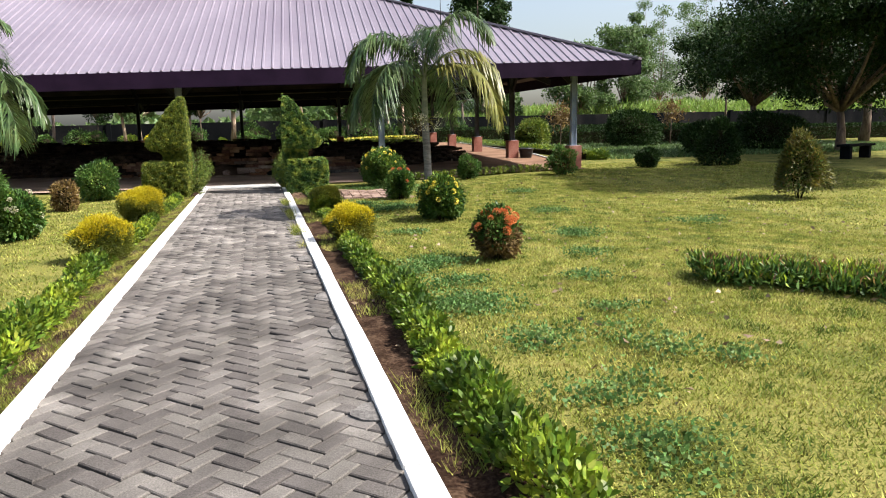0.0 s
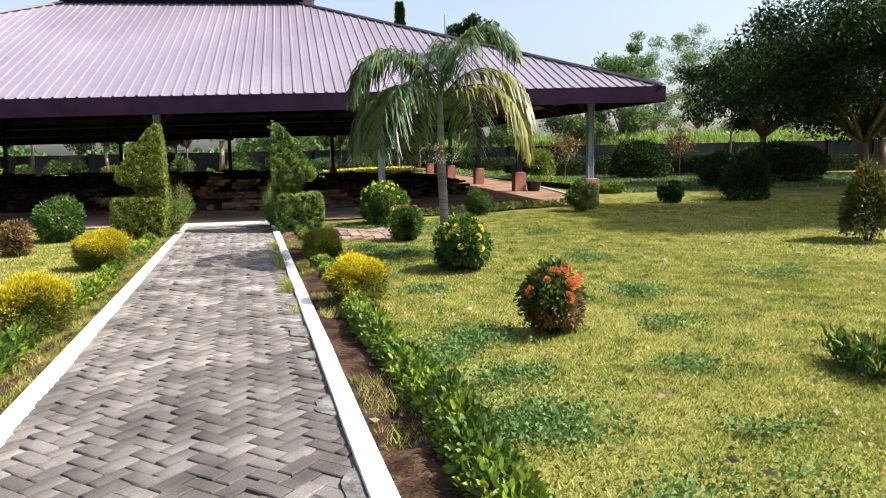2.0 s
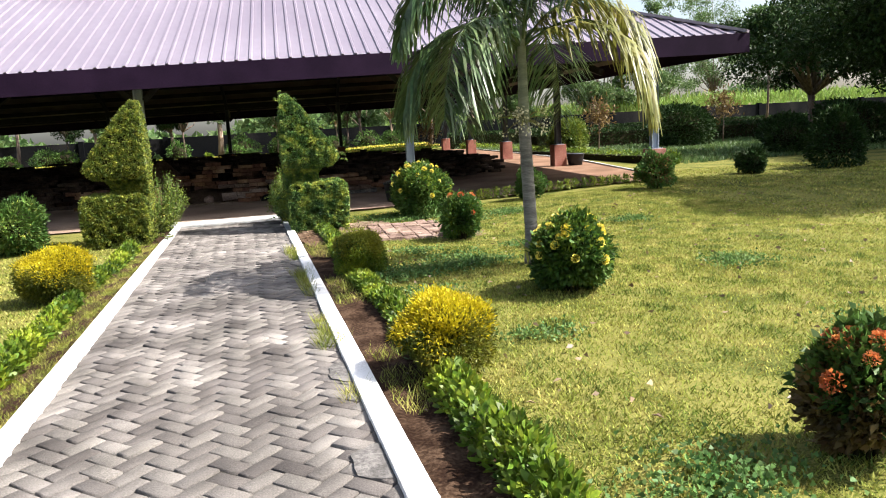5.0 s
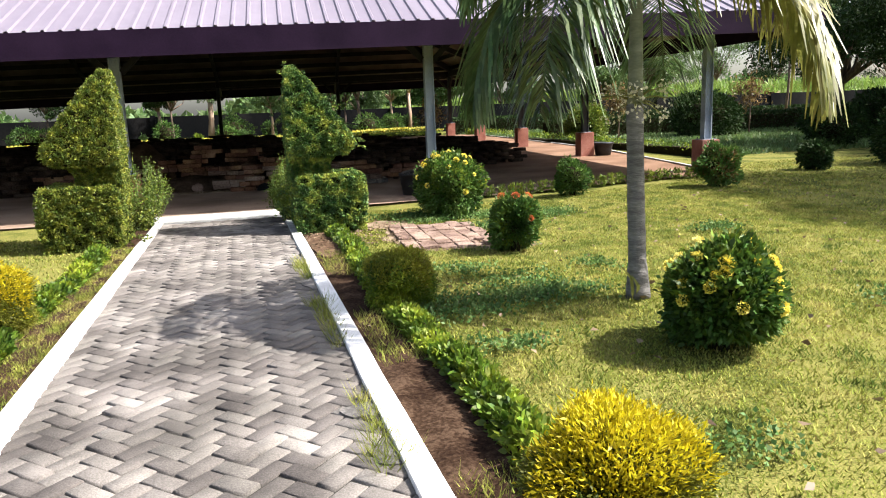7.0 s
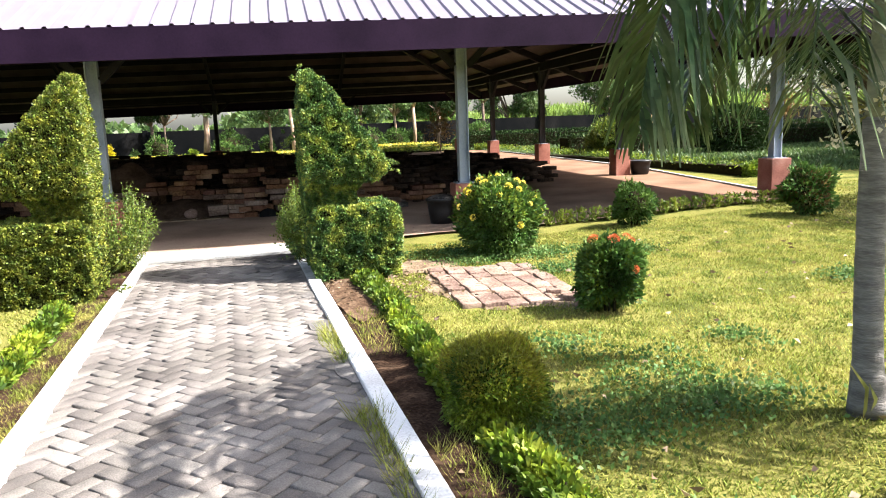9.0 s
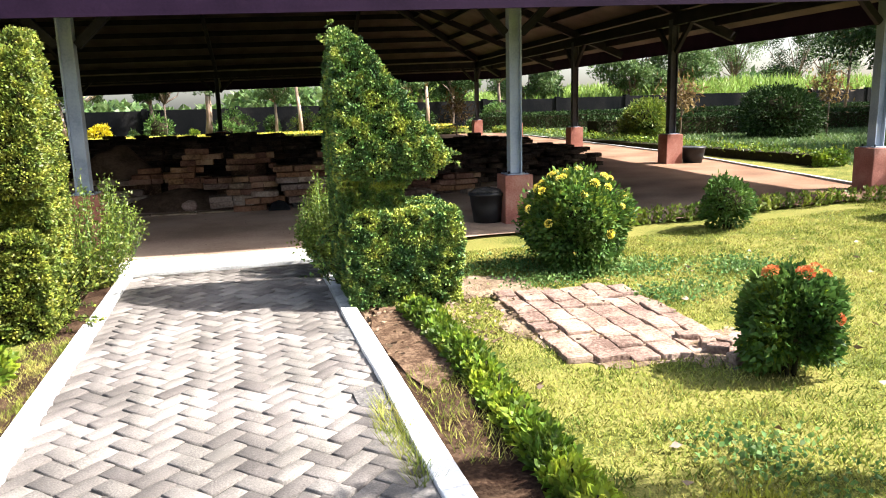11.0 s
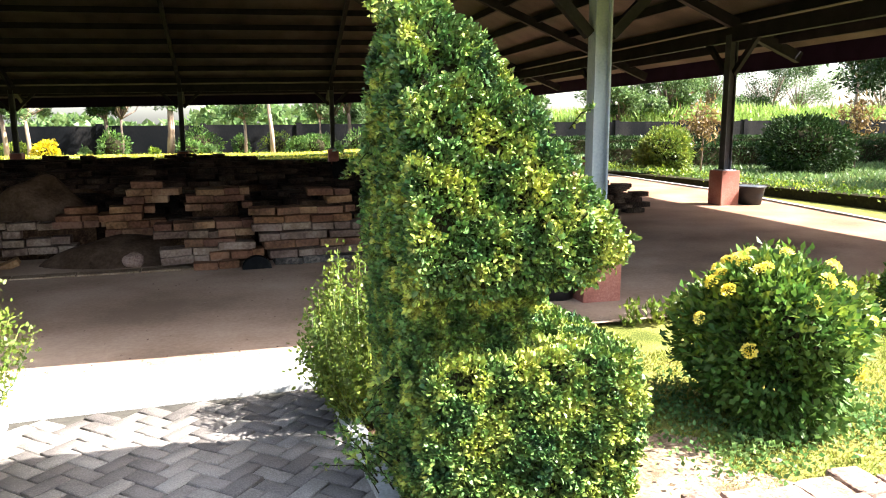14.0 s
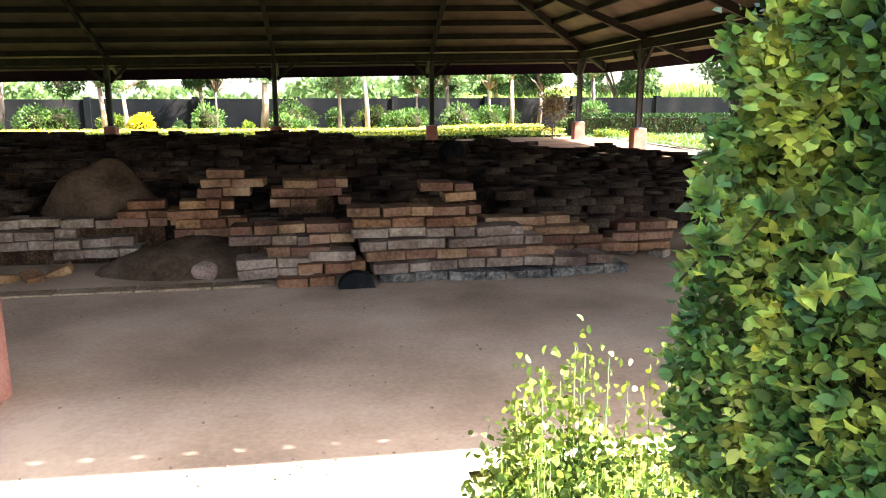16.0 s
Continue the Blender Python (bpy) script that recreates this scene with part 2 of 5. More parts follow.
def stain(m, dark, scale, y0, y1):
    """Grimy patches over a paving material, more of them where feet and rain leave more dirt (from y0, fewer to y1)."""
    t = m.node_tree
    N, L = t.nodes, t.links
    b = N["Principled BSDF"]
    src = b.inputs["Base Color"].links[0].from_socket
    geo = N.new("ShaderNodeNewGeometry")
    nz = N.new("ShaderNodeTexNoise")
    nz.inputs["Scale"].default_value, nz.inputs["Detail"].default_value, nz.inputs["Roughness"].default_value = scale, 7.0, 0.65
    L.new(geo.outputs["Position"], nz.inputs["Vector"])
    sp = N.new("ShaderNodeSeparateXYZ")
    L.new(geo.outputs["Position"], sp.inputs[0])
    gr = N.new("ShaderNodeMapRange")
    gr.inputs[1].default_value, gr.inputs[2].default_value, gr.inputs[3].default_value, gr.inputs[4].default_value = y0, y1, 0.17, -0.12
    L.new(sp.outputs[1], gr.inputs[0])
    ad = N.new("ShaderNodeMath")
    L.new(nz.outputs[0], ad.inputs[0])
    L.new(gr.outputs[0], ad.inputs[1])
    mr = N.new("ShaderNodeMapRange")
    mr.inputs[1].default_value, mr.inputs[2].default_value, mr.inputs[3].default_value, mr.inputs[4].default_value = 0.42, 0.66, 1.0, dark
    L.new(ad.outputs[0], mr.inputs[0])
    mx = N.new("ShaderNodeMix")
    mx.data_type, mx.blend_type = "RGBA", "MULTIPLY"
    mx.inputs["Factor"].default_value = 1.0
    L.new(src, mx.inputs[6])
    L.new(mr.outputs[0], mx.inputs[7])
    L.new(mx.outputs[2], b.inputs["Base Color"])


def redder(m, tint, x0, x1):
    """Redder, darker earth from x0 on to x1, sunlit tone put into colour, ragged change."""
    t = m.node_tree
    N, L = t.nodes, t.links
    b = N["Principled BSDF"]
    src = b.inputs["Base Color"].links[0].from_socket
    geo = N.new("ShaderNodeNewGeometry")
    nz = N.new("ShaderNodeTexNoise")
    nz.inputs["Scale"].default_value, nz.inputs["Detail"].default_value = 1.2, 6.0
    L.new(geo.outputs["Position"], nz.inputs["Vector"])
    sp = N.new("ShaderNodeSeparateXYZ")
    L.new(geo.outputs["Position"], sp.inputs[0])
    ad = N.new("ShaderNodeMath")
    ad.operation = "MULTIPLY_ADD"
    ad.inputs[1].default_value = 3.0
    L.new(nz.outputs[0], ad.inputs[0])
    L.new(sp.outputs[0], ad.inputs[2])
    mr = N.new("ShaderNodeMapRange")
    mr.inputs[1].default_value, mr.inputs[2].default_value = x0 + 1.5, x1 + 1.5
    L.new(ad.outputs[0], mr.inputs[0])
    mx = N.new("ShaderNodeMix")
    mx.data_type, mx.blend_type = "RGBA", "MULTIPLY"
    L.new(mr.outputs[0], mx.inputs["Factor"])
    L.new(src, mx.inputs[6])
    mx.inputs[7].default_value = (*tint, 1)
    L.new(mx.outputs[2], b.inputs["Base Color"])


redder(M_DIRT, (0.68, 0.56, 0.49), 4.5, 7.5)
for m in (M_PAVER, M_PAVER_J):
    stain(m, 0.6, 1.1, 4.0, 17.0)

# ---- mesh helpers ----
rng = np.random.default_rng(7)


def raw_mesh(name, V, F):
    """A mesh from vertex rows and faces of one size."""
    V, F = np.asarray(V, np.float32), np.asarray(F, np.int32)
    me = bpy.data.meshes.new(name)
    me.vertices.add(len(V))
    me.vertices.foreach_set("co", V.ravel())
    me.loops.add(F.size)
    me.loops.foreach_set("vertex_index", F.ravel())
    me.polygons.add(len(F))
    me.polygons.foreach_set("loop_start", np.arange(len(F), dtype=np.int32) * F.shape[1])
    me.update(calc_edges=True)
    return me


def part(name, bm, mat, parent=None, label="", at=None):
    """Links a bmesh or a mesh as one object under a thing or a part."""
    if isinstance(bm, bpy.types.Mesh):
        me = bm
    else:
        me = bpy.data.meshes.new(name)
        bm.to_mesh(me)
        bm.free()
    if mat and not me.materials:
        me.materials.append(mat)
    ob = new(name, me)
    if parent:
        ob.parent = parent
    if at is not None:
        ob.matrix_basis = at
    if label:
        ob["label"] = label
    return ob


def thing(name, m, label, category, group="", kind=""):
    e = new(name)
    e.empty_display_size = 0.2
    e.matrix_basis = m
    return tagged(e, label, category, group, kind)


def box(bm, x0, x1, y0, y1, z0, z1, bevel=0.0, m=None):
    r = bmesh.ops.create_cube(bm, size=1.0)
    mt = Matrix.Translation(((x0 + x1) / 2, (y0 + y1) / 2, (z0 + z1) / 2)) @ Matrix.Diagonal((x1 - x0, y1 - y0, z1 - z0, 1))
    bmesh.ops.transform(bm, matrix=(m @ mt) if m else mt, verts=r["verts"])
    if bevel:
        es = list({e for v in r["verts"] for e in v.link_edges})
        bmesh.ops.bevel(bm, geom=es, offset=bevel, segments=2, affect="EDGES", profile=0.6)
    return bm


def bar(bm, a, b, w, h):
    """A rectangular bar from a to b, w wide and h high."""
    a, b = Vector(a), Vector(b)
    d = b - a
    q = d.to_track_quat("X", "Z").to_matrix().to_4x4()
    return box(bm, 0, d.length, -w / 2, w / 2, -h / 2, h / 2, m=Matrix.Translation(a) @ q)


def tube(bm, pts, radii, sides=8):
    """A tapered tube along points."""
    rings = []
    for i, p in enumerate(pts):
        p = Vector(p)
        d = Vector(pts[min(i + 1, len(pts) - 1)]) - Vector(pts[max(i - 1, 0)])
        q = d.to_track_quat("Z", "X")
        rings.append([bm.verts.new(p + q @ Vector((radii[i] * math.cos(2 * math.pi * k / sides), radii[i] * math.sin(2 * math.pi * k / sides), 0))) for k in range(sides)])
    for r0, r1 in zip(rings, rings[1:]):
        for k in range(sides):
            f = bm.faces.new((r0[k], r0[(k + 1) % sides], r1[(k + 1) % sides], r1[k]))
            f.smooth = True
    bm.faces.new(rings[-1])
    bm.faces.new(rings[0][::-1])
    return bm


def unit(a):
    return a / np.maximum(np.linalg.norm(a, axis=1, keepdims=True), 1e-9)


def leaf_mesh(name, P, D, length, width, fold=0.25, spread=0.25, oval=False):
    """Folded diamond or oval leaves at P that point along D."""
    n = len(P)
    D = unit(D + rng.normal(0, 0.01, D.shape))
    S = unit(np.cross(D, rng.normal(size=(n, 3))))
    U = np.cross(D, S)
    L = length * rng.uniform(1 - spread, 1 + spread, (n, 1))
    W = width * rng.uniform(1 - spread, 1 + spread, (n, 1))
    if oval:
        a, b = P + D * L * 0.3, P + D * L * 0.72
        k0, k1 = W * 0.5, W * 0.42
        V = np.stack([P, a + S * k0 + U * W * fold, b + S * k1 + U * W * (fold - 0.06), P + D * L - U * L * 0.12, b - S * k1 + U * W * (fold - 0.06), a - S * k0 + U * W * fold], 1).reshape(-1, 3)
        return raw_mesh(name, V, np.arange(6 * n).reshape(n, 6))
    mid = P + D * L * 0.45
    V = np.stack([P, mid + S * W / 2 + U * W * fold, P + D * L - U * L * 0.12, mid - S * W / 2 + U * W * fold], 1).reshape(-1, 3)
    return raw_mesh(name, V, np.arange(4 * n).reshape(n, 4))


def lump(n, seed=0, amount=0.12, low=-0.35):
    """Unit directions with an uneven radius, for round shrubs."""
    d = unit(rng.normal(size=(n, 3)))
    d = d[d[:, 2] > low]
    r = np.ones(len(d))
    g = np.random.default_rng(seed)
    for k in range(7):
        a = unit(g.normal(size=(1, 3)))[0]
        r += amount * 0.42 * np.cos(d @ a * g.uniform(3, 6) + g.uniform(0, 6))
    return d, np.minimum(r, 1.0 + amount)


def domed(d):
    """Fills out the lower half of a ball of directions, as shrubs spread to the ground."""
    rho = np.sqrt(np.maximum(1e-6, 1 - d[:, 2] ** 2))
    k = np.where(d[:, 2] < 0, np.maximum(1, (1 - np.abs(d[:, 2]) ** 3) ** 0.5 / rho * 0.97), 1.0)
    return d * np.stack([k, k, np.ones(len(d))], 1)


def shrub(name, x, y, rx, rz, leaf, label, category="shrub", n=3500, ln=0.06, wd=0.03, flowers=None, nf=0, fsize=0.05, seed=1, z0=None, group="", low=-0.96, inner=None, up=0.25, ry=None, zc=0.5, flift=0.0, taper=0.0, amount=0.14, skirt=0.0):
    """A round leafy shrub: dark twigs within, leaf shell, flower heads."""
    g0 = gz(x, y) if z0 is None else z0
    t = thing(name, pose(x, y, g0), label, category, group)
    f = 0.8 if amount > 0.13 else 1.0
    rx, ry = rx * f, (ry or rx) * f
    sc = np.array([rx, ry, rz * (1 - zc) if zc > 0.5 else rz * 0.5])
    c = np.array([0, 0, rz * 0.5])
    d, r = lump(n, seed, amount, low)
    d = domed(d)
    depth = 1 - 0.35 * rng.random(len(d)) ** 2 + 0.16 * rng.random(len(d)) ** 7
    P = d * (r * depth)[:, None] * sc + c
    P[:, 2] = np.maximum(P[:, 2], 0.01)
    P[:, :2] *= 1 - taper * np.clip(P[:, 2:] / rz, 0, 1)
    D = unit(d + rng.normal(0, 0.55, d.shape) + np.array([0, 0, up]))
    # lower leaves take the inner leaf: partly leaf colour, partly painted shade
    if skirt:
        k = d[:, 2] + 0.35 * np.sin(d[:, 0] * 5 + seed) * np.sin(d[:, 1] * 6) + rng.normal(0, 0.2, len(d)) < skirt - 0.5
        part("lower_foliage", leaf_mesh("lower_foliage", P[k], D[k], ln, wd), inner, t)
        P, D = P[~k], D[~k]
    part("foliage", leaf_mesh("foliage", P, D, ln, wd), leaf, t)
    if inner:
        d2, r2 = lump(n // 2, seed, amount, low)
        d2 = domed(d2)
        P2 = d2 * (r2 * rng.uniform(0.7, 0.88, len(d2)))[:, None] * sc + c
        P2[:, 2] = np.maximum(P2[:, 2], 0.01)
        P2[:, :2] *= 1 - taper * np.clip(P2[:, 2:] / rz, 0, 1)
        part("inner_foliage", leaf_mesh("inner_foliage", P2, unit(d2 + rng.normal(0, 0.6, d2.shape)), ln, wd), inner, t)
    bm = bmesh.new()
    bmesh.ops.create_icosphere(bm, subdivisions=2, radius=1.0)
    for v in bm.verts:
        v.co = Vector((v.co.x * sc[0] * 0.66, v.co.y * sc[1] * 0.66, v.co.z * sc[2] * 0.66 + c[2]))
        v.co.z = max(v.co.z, 0.02)
        v.co.x, v.co.y = v.co.x * (1 - taper * min(1, v.co.z / rz)), v.co.y * (1 - taper * min(1, v.co.z / rz))
    for k in range(5):
        a = k * 1.3 + seed
        tube(bm, [(0.04 * math.cos(a), 0.04 * math.sin(a), -0.03), (0.25 * rx * math.cos(a), 0.25 * rx * math.sin(a), rz * 0.35)], (0.013, 0.008), 5)
    part("stem", bm, M_TWIG, t)
    if flowers and nf:
        fm = flower_mesh(fsize)
        g = np.random.default_rng(seed + 50)
        for k in range(nf):
            dd = g.normal(size=3)
            dd[2] = abs(dd[2]) * 1.1 - 0.2 + flift
            dd /= np.linalg.norm(dd)
            p = domed(dd[None])[0] * sc * 1.13 + c
            q = Vector(dd).to_track_quat("Z", "Y").to_matrix().to_4x4()
            part("flower_head", fm, flowers, t, at=Matrix.Translation(p) @ q @ Matrix.Diagonal((*[g.uniform(0.7, 1.2)] * 3, 1)))
    return t


def flower_mesh(s):
    """A head of small petals."""
    P, D = [], []
    for k in range(46):
        a, e = k * 2.4, 0.0 + 1.5 * (k / 46)
        v = np.array([math.cos(a) * math.cos(e), math.sin(a) * math.cos(e), math.sin(e)])
        P.append(v * s * np.array([0.42, 0.42, 0.3])), D.append(v)
    return leaf_mesh("flower_head", np.array(P), np.array(D), s * 0.24, s * 0.26)


def smooth(a):
    a = np.clip(a, 0, 1)
    return a * a * (3 - 2 * a)


def gz(x, y):
    """Height of the ground: level at the path, rising a little behind and to the east."""
    v = 0.15 * smooth((np.asarray(x, float) - 3.5) / 5.0) * smooth((np.asarray(y, float) - 12) / 7.0) + 0.012 * np.clip(np.asarray(y, float) - 20.4, 0, 24)
    v = v + 0.09 * np.exp(-((np.asarray(x, float) - 2.95) ** 2 + (np.asarray(y, float) - 12.1) ** 2) / 0.8)
    return float(v) if np.ndim(v) == 0 else v


# ---- ground, one sheet to the horizon ----
def sheet(name, xs, ys, zf):
    X, Y = np.meshgrid(xs, ys)
    V = np.stack([X, Y, zf(X, Y)], -1).reshape(-1, 3)
    nx, ny = len(xs), len(ys)
    i = (np.arange(ny - 1)[:, None] * nx + np.arange(nx - 1)[None]).ravel()
    return raw_mesh(name, V, np.stack([i, i + 1, i + nx + 1, i + nx], 1))


def lawn_z(X, Y):
    """Top of the soil, slightly uneven away from the path."""
    return gz(X, Y) - 0.03 + 0.012 * np.sin(X * 1.7 + Y) * np.sin(Y * 1.3) * ((X > 1.5) | (X < -2.2))


xs = np.concatenate([[-2000, -600, -200, -100, -60], np.arange(-40, -8, 1.0), np.arange(-8, 12, 0.25), np.arange(12, 61, 1.0), [80, 120, 250, 700, 2000]])
ys = np.concatenate([[-2000, -500, -100, -40], np.arange(-20, 0, 1.0), np.arange(0, 20, 0.25), np.arange(20, 61, 1.0), [80, 130, 300, 800, 2000]])
tagged(part("ground", sheet("ground", xs, ys, lawn_z), M_LAWN), "mown green lawn with worn yellow patches", "lawn", kind="structure")

# ---- the path ----
PX0, PX1, PY0, PY1 = -1.28, 0.54, -6.0, 19.2
bm = box(bmesh.new(), PX0 - 0.05, PX1 + 0.05, PY0, PY1 + 0.1, -0.2, -0.014)
path = tagged(part("path", bm, M_SAND), "herringbone path of grey concrete block pavers", "path", kind="structure")


def kerb(name, x0, x1, cuts, mat, top, label):
    k = thing(name, Matrix(), label, "kerb", kind="structure")
    for a, b in zip(cuts, cuts[1:]):
        bm = box(bmesh.new(), x0, x1, a + 0.012, b - 0.012, -0.15, top, 0.012)
        bmesh.ops.subdivide_edges(bm, edges=[e for e in bm.edges if e.calc_length() > 0.8], cuts=12)
        for v in bm.verts:
            w = noise.noise(Vector((v.co.x * 3, v.co.y * 1.1, v.co.z * 3)))
            v.co.x += 0.008 * w
            v.co.z += 0.006 * w if v.co.z > 0 else 0
        part("kerb_stone", bm, mat, k)
    return k


kerb("kerb_east", PX1, PX1 + 0.13, (-6, -1.5, 2.9, 7.32, 11.8, 15.4, 17.15), M_WHITE, 0.032, "white-painted concrete kerb along the path")
kerb("kerb_east_end", PX1, PX1 + 0.12, (17.15, 19.2), M_CONC, 0.032, "bare grey weathered kerb at the path's end")
kerb("kerb_west", PX0 - 0.13, PX0, (-6, -2, 2.5, 7.0, 11.5, 17.4), M_WHITE, 0.032, "white-painted concrete kerb along the path")
bm = box(bmesh.new(), PX0 - 0.95, PX1 + 0.12, 19.225, 19.95, -0.15, 0.03, 0.015)
kerb("kerb_west_end", PX0 - 0.12, PX0, (17.4, 19.2), M_CONC, 0.03, "worn low kerb at the path's end")
tagged(part("threshold_kerb", bm, M_CONC), "pale concrete threshold strip before the shelter floor", "kerb", kind="structure")

# soil strips along the kerbs
for nm, a, b in (("soil_strip_east", PX1 + 0.12, 1.12), ("soil_strip_west", PX0 - 0.45, PX0 - 0.12)):
    xs2, ys2 = np.linspace(a, b, 8), np.arange(-6, 18.9, 0.12)
    tagged(part(nm, sheet(nm, xs2, ys2, lambda X, Y: -0.012 + 0.018 * np.sin(X * 23 + Y * 3) * np.sin(Y * 9)), M_SOIL), "bare brown soil strip beside the kerb", "soil", kind="structure")

# bare, littered patches in the lawn
PATCHES = ((1.0, 17.0, 0.36, 0.36), (2.95, 15.4, 0.5, 0.45), (2.33, 16.25, 0.68, 1.0), (1.9, 17.6, 0.5, 0.4), (0.88, 16.2, 0.2, 1.0))
for k, (x, y, rx, ry) in enumerate(PATCHES):
    V, F = [(x, y, 0.0)], []
    for j in range(40):
        a = 2 * math.pi * j / 40
        q = 1 + 0.3 * noise.noise(Vector((math.cos(a) * 1.5, math.sin(a) * 1.5, k))) + 0.2 * noise.noise(Vector((math.cos(a) * 6, math.sin(a) * 6, k + 9.0)))
        V.append((x + rx * q * math.cos(a), y + ry * q * math.sin(a), -0.025 + gz(x, y) + (0.03 if rx < 0.3 else 0)))
    V[0] = (x, y, gz(x, y) - 0.006 + 0.001 * k + (0.02 if rx < 0.3 else 0))
    F = [(0, 1 + j, 1 + (j + 1) % 40) for j in range(40)]
    tagged(part("soil_patch_%d" % (k + 1), raw_mesh("soil_patch", V, F), M_TAN if rx < 0.3 else M_SANDY), "bare sandy soil patch in the lawn", "soil", kind="structure")

# ---- pavilion ----
ROT = -3.3
PAV = pose(9.1, 20.5, 0, 0, 0, ROT)          # origin at the near east post, u along its front, v to the back
S = 5.6


def pav(u, v):
    p = PAV @ Vector((u, v, 0))
    return p.x, p.y


def fz(u, v):
    x, y = pav(u, v)
    return gz(x, y) + 0.012


def edge(v):
    """Where the terrace ends on the east side."""
    return np.clip(0.4 + 0.145 * np.asarray(v, float), 0.36, 1.6)


us, vs = np.concatenate([np.linspace(-24.1, 0, 55), np.linspace(0.2, 1, 5)]), np.linspace(-0.9, 24.0, 60)
U, Vv = np.meshgrid(us, vs)
U = np.where(U > 0, U * edge(Vv), U)
cr, sr = math.cos(radians(ROT)), math.sin(radians(ROT))
XX, YY = 9.1 + U * cr - Vv * sr, 20.5 + U * sr + Vv * cr
YY = np.where((Vv < -0.6) & (XX < 2.5), 19.9, YY)
VV = np.stack([XX, YY, gz(XX, YY) + 0.012 + 0.006 * np.sin(XX * 2.1) * np.sin(YY * 1.7)], -1).reshape(-1, 3)
i = (np.arange(59)[:, None] * 60 + np.arange(59)[None]).ravel()
tagged(part("floor", raw_mesh("floor", VV, np.stack([i, i + 1, i + 61, i + 60], 1)), M_DIRT), "swept brown packed-earth floor of the shelter", "floor", kind="structure")
bm = bmesh.new()
for k in range(12):
    v0, v1 = 0.24 + 2 * k, 2.22 + 2 * k
    u0, u1 = float(edge(v0)) + 0.04, float(edge(v1)) + 0.04
    a, b = pav(u0, v0), pav(u1, v1)
    bar(bm, (*a, fz(u0, v0) - 0.01), (*b, fz(u1, v1) - 0.01), 0.09, 0.09)
tagged(part("terrace_kerb", bm, M_CONC), "pale concrete edging along the terrace", "kerb", kind="structure")

shelter = thing("pavilion", PAV, "open-sided shelter with plum metal hip roof on posts", "pavilion")
W, OV, SLOPE, RUN = 4 * S, 1.62, 0.42, 8.95
EZ = 2.88                                     # eave height at the middle of the front
SHX, SHY = 0.022, 0.006                       # slight fall of the eaves


def rz(u, v, h):
    """Lifts a roof height by the eaves' fall."""
    return h + SHX * (u + 5.4) + SHY * v


half = W / 2 + OV
cu, cv = -W / 2, W / 2


def roof_pt(face, s, d, h=0.0):
    """A point on roof face 0..3: s along the eave from its middle, d inward in plan, h above the sheet."""
    a = face * math.pi / 2
    lx, ly = s, -(half - d)
    u = cu + lx * math.cos(a) - ly * math.sin(a)
    v = cv + lx * math.sin(a) + ly * math.cos(a)
    return u, v, rz(u, v, EZ + 0.2 + SLOPE * d + h)


for f in range(4):
    V, F = [], []
    n = int(2 * half / 0.245)
    for k in range(n):
        s0, s1 = -half + 2 * half * k / n, -half + 2 * half * (k + 1) / n
        w = (s1 - s0)
        pr = ((s0, 0.0), (s0 + w * 0.68, 0.0), (s0 + w * 0.76, 0.032), (s0 + w * 0.92, 0.032), (s1, 0.0))
        for (sa, ha), (sb, hb) in zip(pr, pr[1:]):
            da, db = min(RUN, half - abs(sa)), min(RUN, half - abs(sb))
            j = len(V)
            V += [roof_pt(f, sa, 0, ha), roof_pt(f, sb, 0, hb), roof_pt(f, sb, db, hb), roof_pt(f, sa, da, ha)]
            F.append((j, j + 1, j + 2, j + 3))
    part("roof_sheet", raw_mesh("roof_sheet", V, F), M_ROOF, shelter, "ribbed lilac-brown metal roofing")
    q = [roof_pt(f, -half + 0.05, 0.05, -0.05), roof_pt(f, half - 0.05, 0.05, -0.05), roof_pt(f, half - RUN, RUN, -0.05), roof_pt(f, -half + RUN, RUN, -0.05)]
    part("roof_lining", raw_mesh("roof_lining", q, [(3, 2, 1, 0)]), M_UNDER, shelter, "cream underside of the roofing, shade put into its colour")
    bm = bmesh.new()
    bar(bm, roof_pt(f, -half, -0.02, -0.19), roof_pt(f, half, -0.02, -0.19), 0.04, 0.4)
    part("fascia", bm, M_FASCIA, shelter, "dark plum fascia board")
    bm = bmesh.new()
    bar(bm, roof_pt(f, half, 0, 0.04), roof_pt(f, half - RUN, RUN, 0.04), 0.28, 0.06)
    part("hip_cap", bm, M_ROOF, shelter)
    bm = bmesh.new()
    bar(bm, roof_pt(f, half - 0.1, 0.1, -0.24), roof_pt(f, half - RUN, RUN, -0.24), 0.14, 0.26)
    part("hip_rafter", bm, M_STEEL, shelter)
    for d in np.arange(0.6, RUN, 0.88):
        bm = bmesh.new()
        e = half - d - 0.1
        bar(bm, roof_pt(f, -e, d, -0.15), roof_pt(f, e, d, -0.15), 0.08, 0.18)
        part("purlin", bm, M_STEEL, shelter)
    for s in (-S, 0, S):
        bm = bmesh.new()
        bar(bm, roof_pt(f, s, 0.1, -0.28), roof_pt(f, s, RUN if abs(s) < 3.3 else half - abs(s), -0.28), 0.12, 0.2)
        part("rafter", bm, M_STEEL, shelter)
    bm = bmesh.new()
    bar(bm, roof_pt(f, -W / 2, OV, -0.5), roof_pt(f, W / 2, OV, -0.5), 0.14, 0.26)
    part("eave_beam", bm, M_STEEL, shelter)
bm = tube(bmesh.new(), [(-3.45, 1.75, EZ + 1.4), (-3.45, 1.75, EZ + 2.65)], (0.016, 0.008), 6)
part("lightning_rod", bm, M_STEEL, shelter, "thin metal lightning rod")
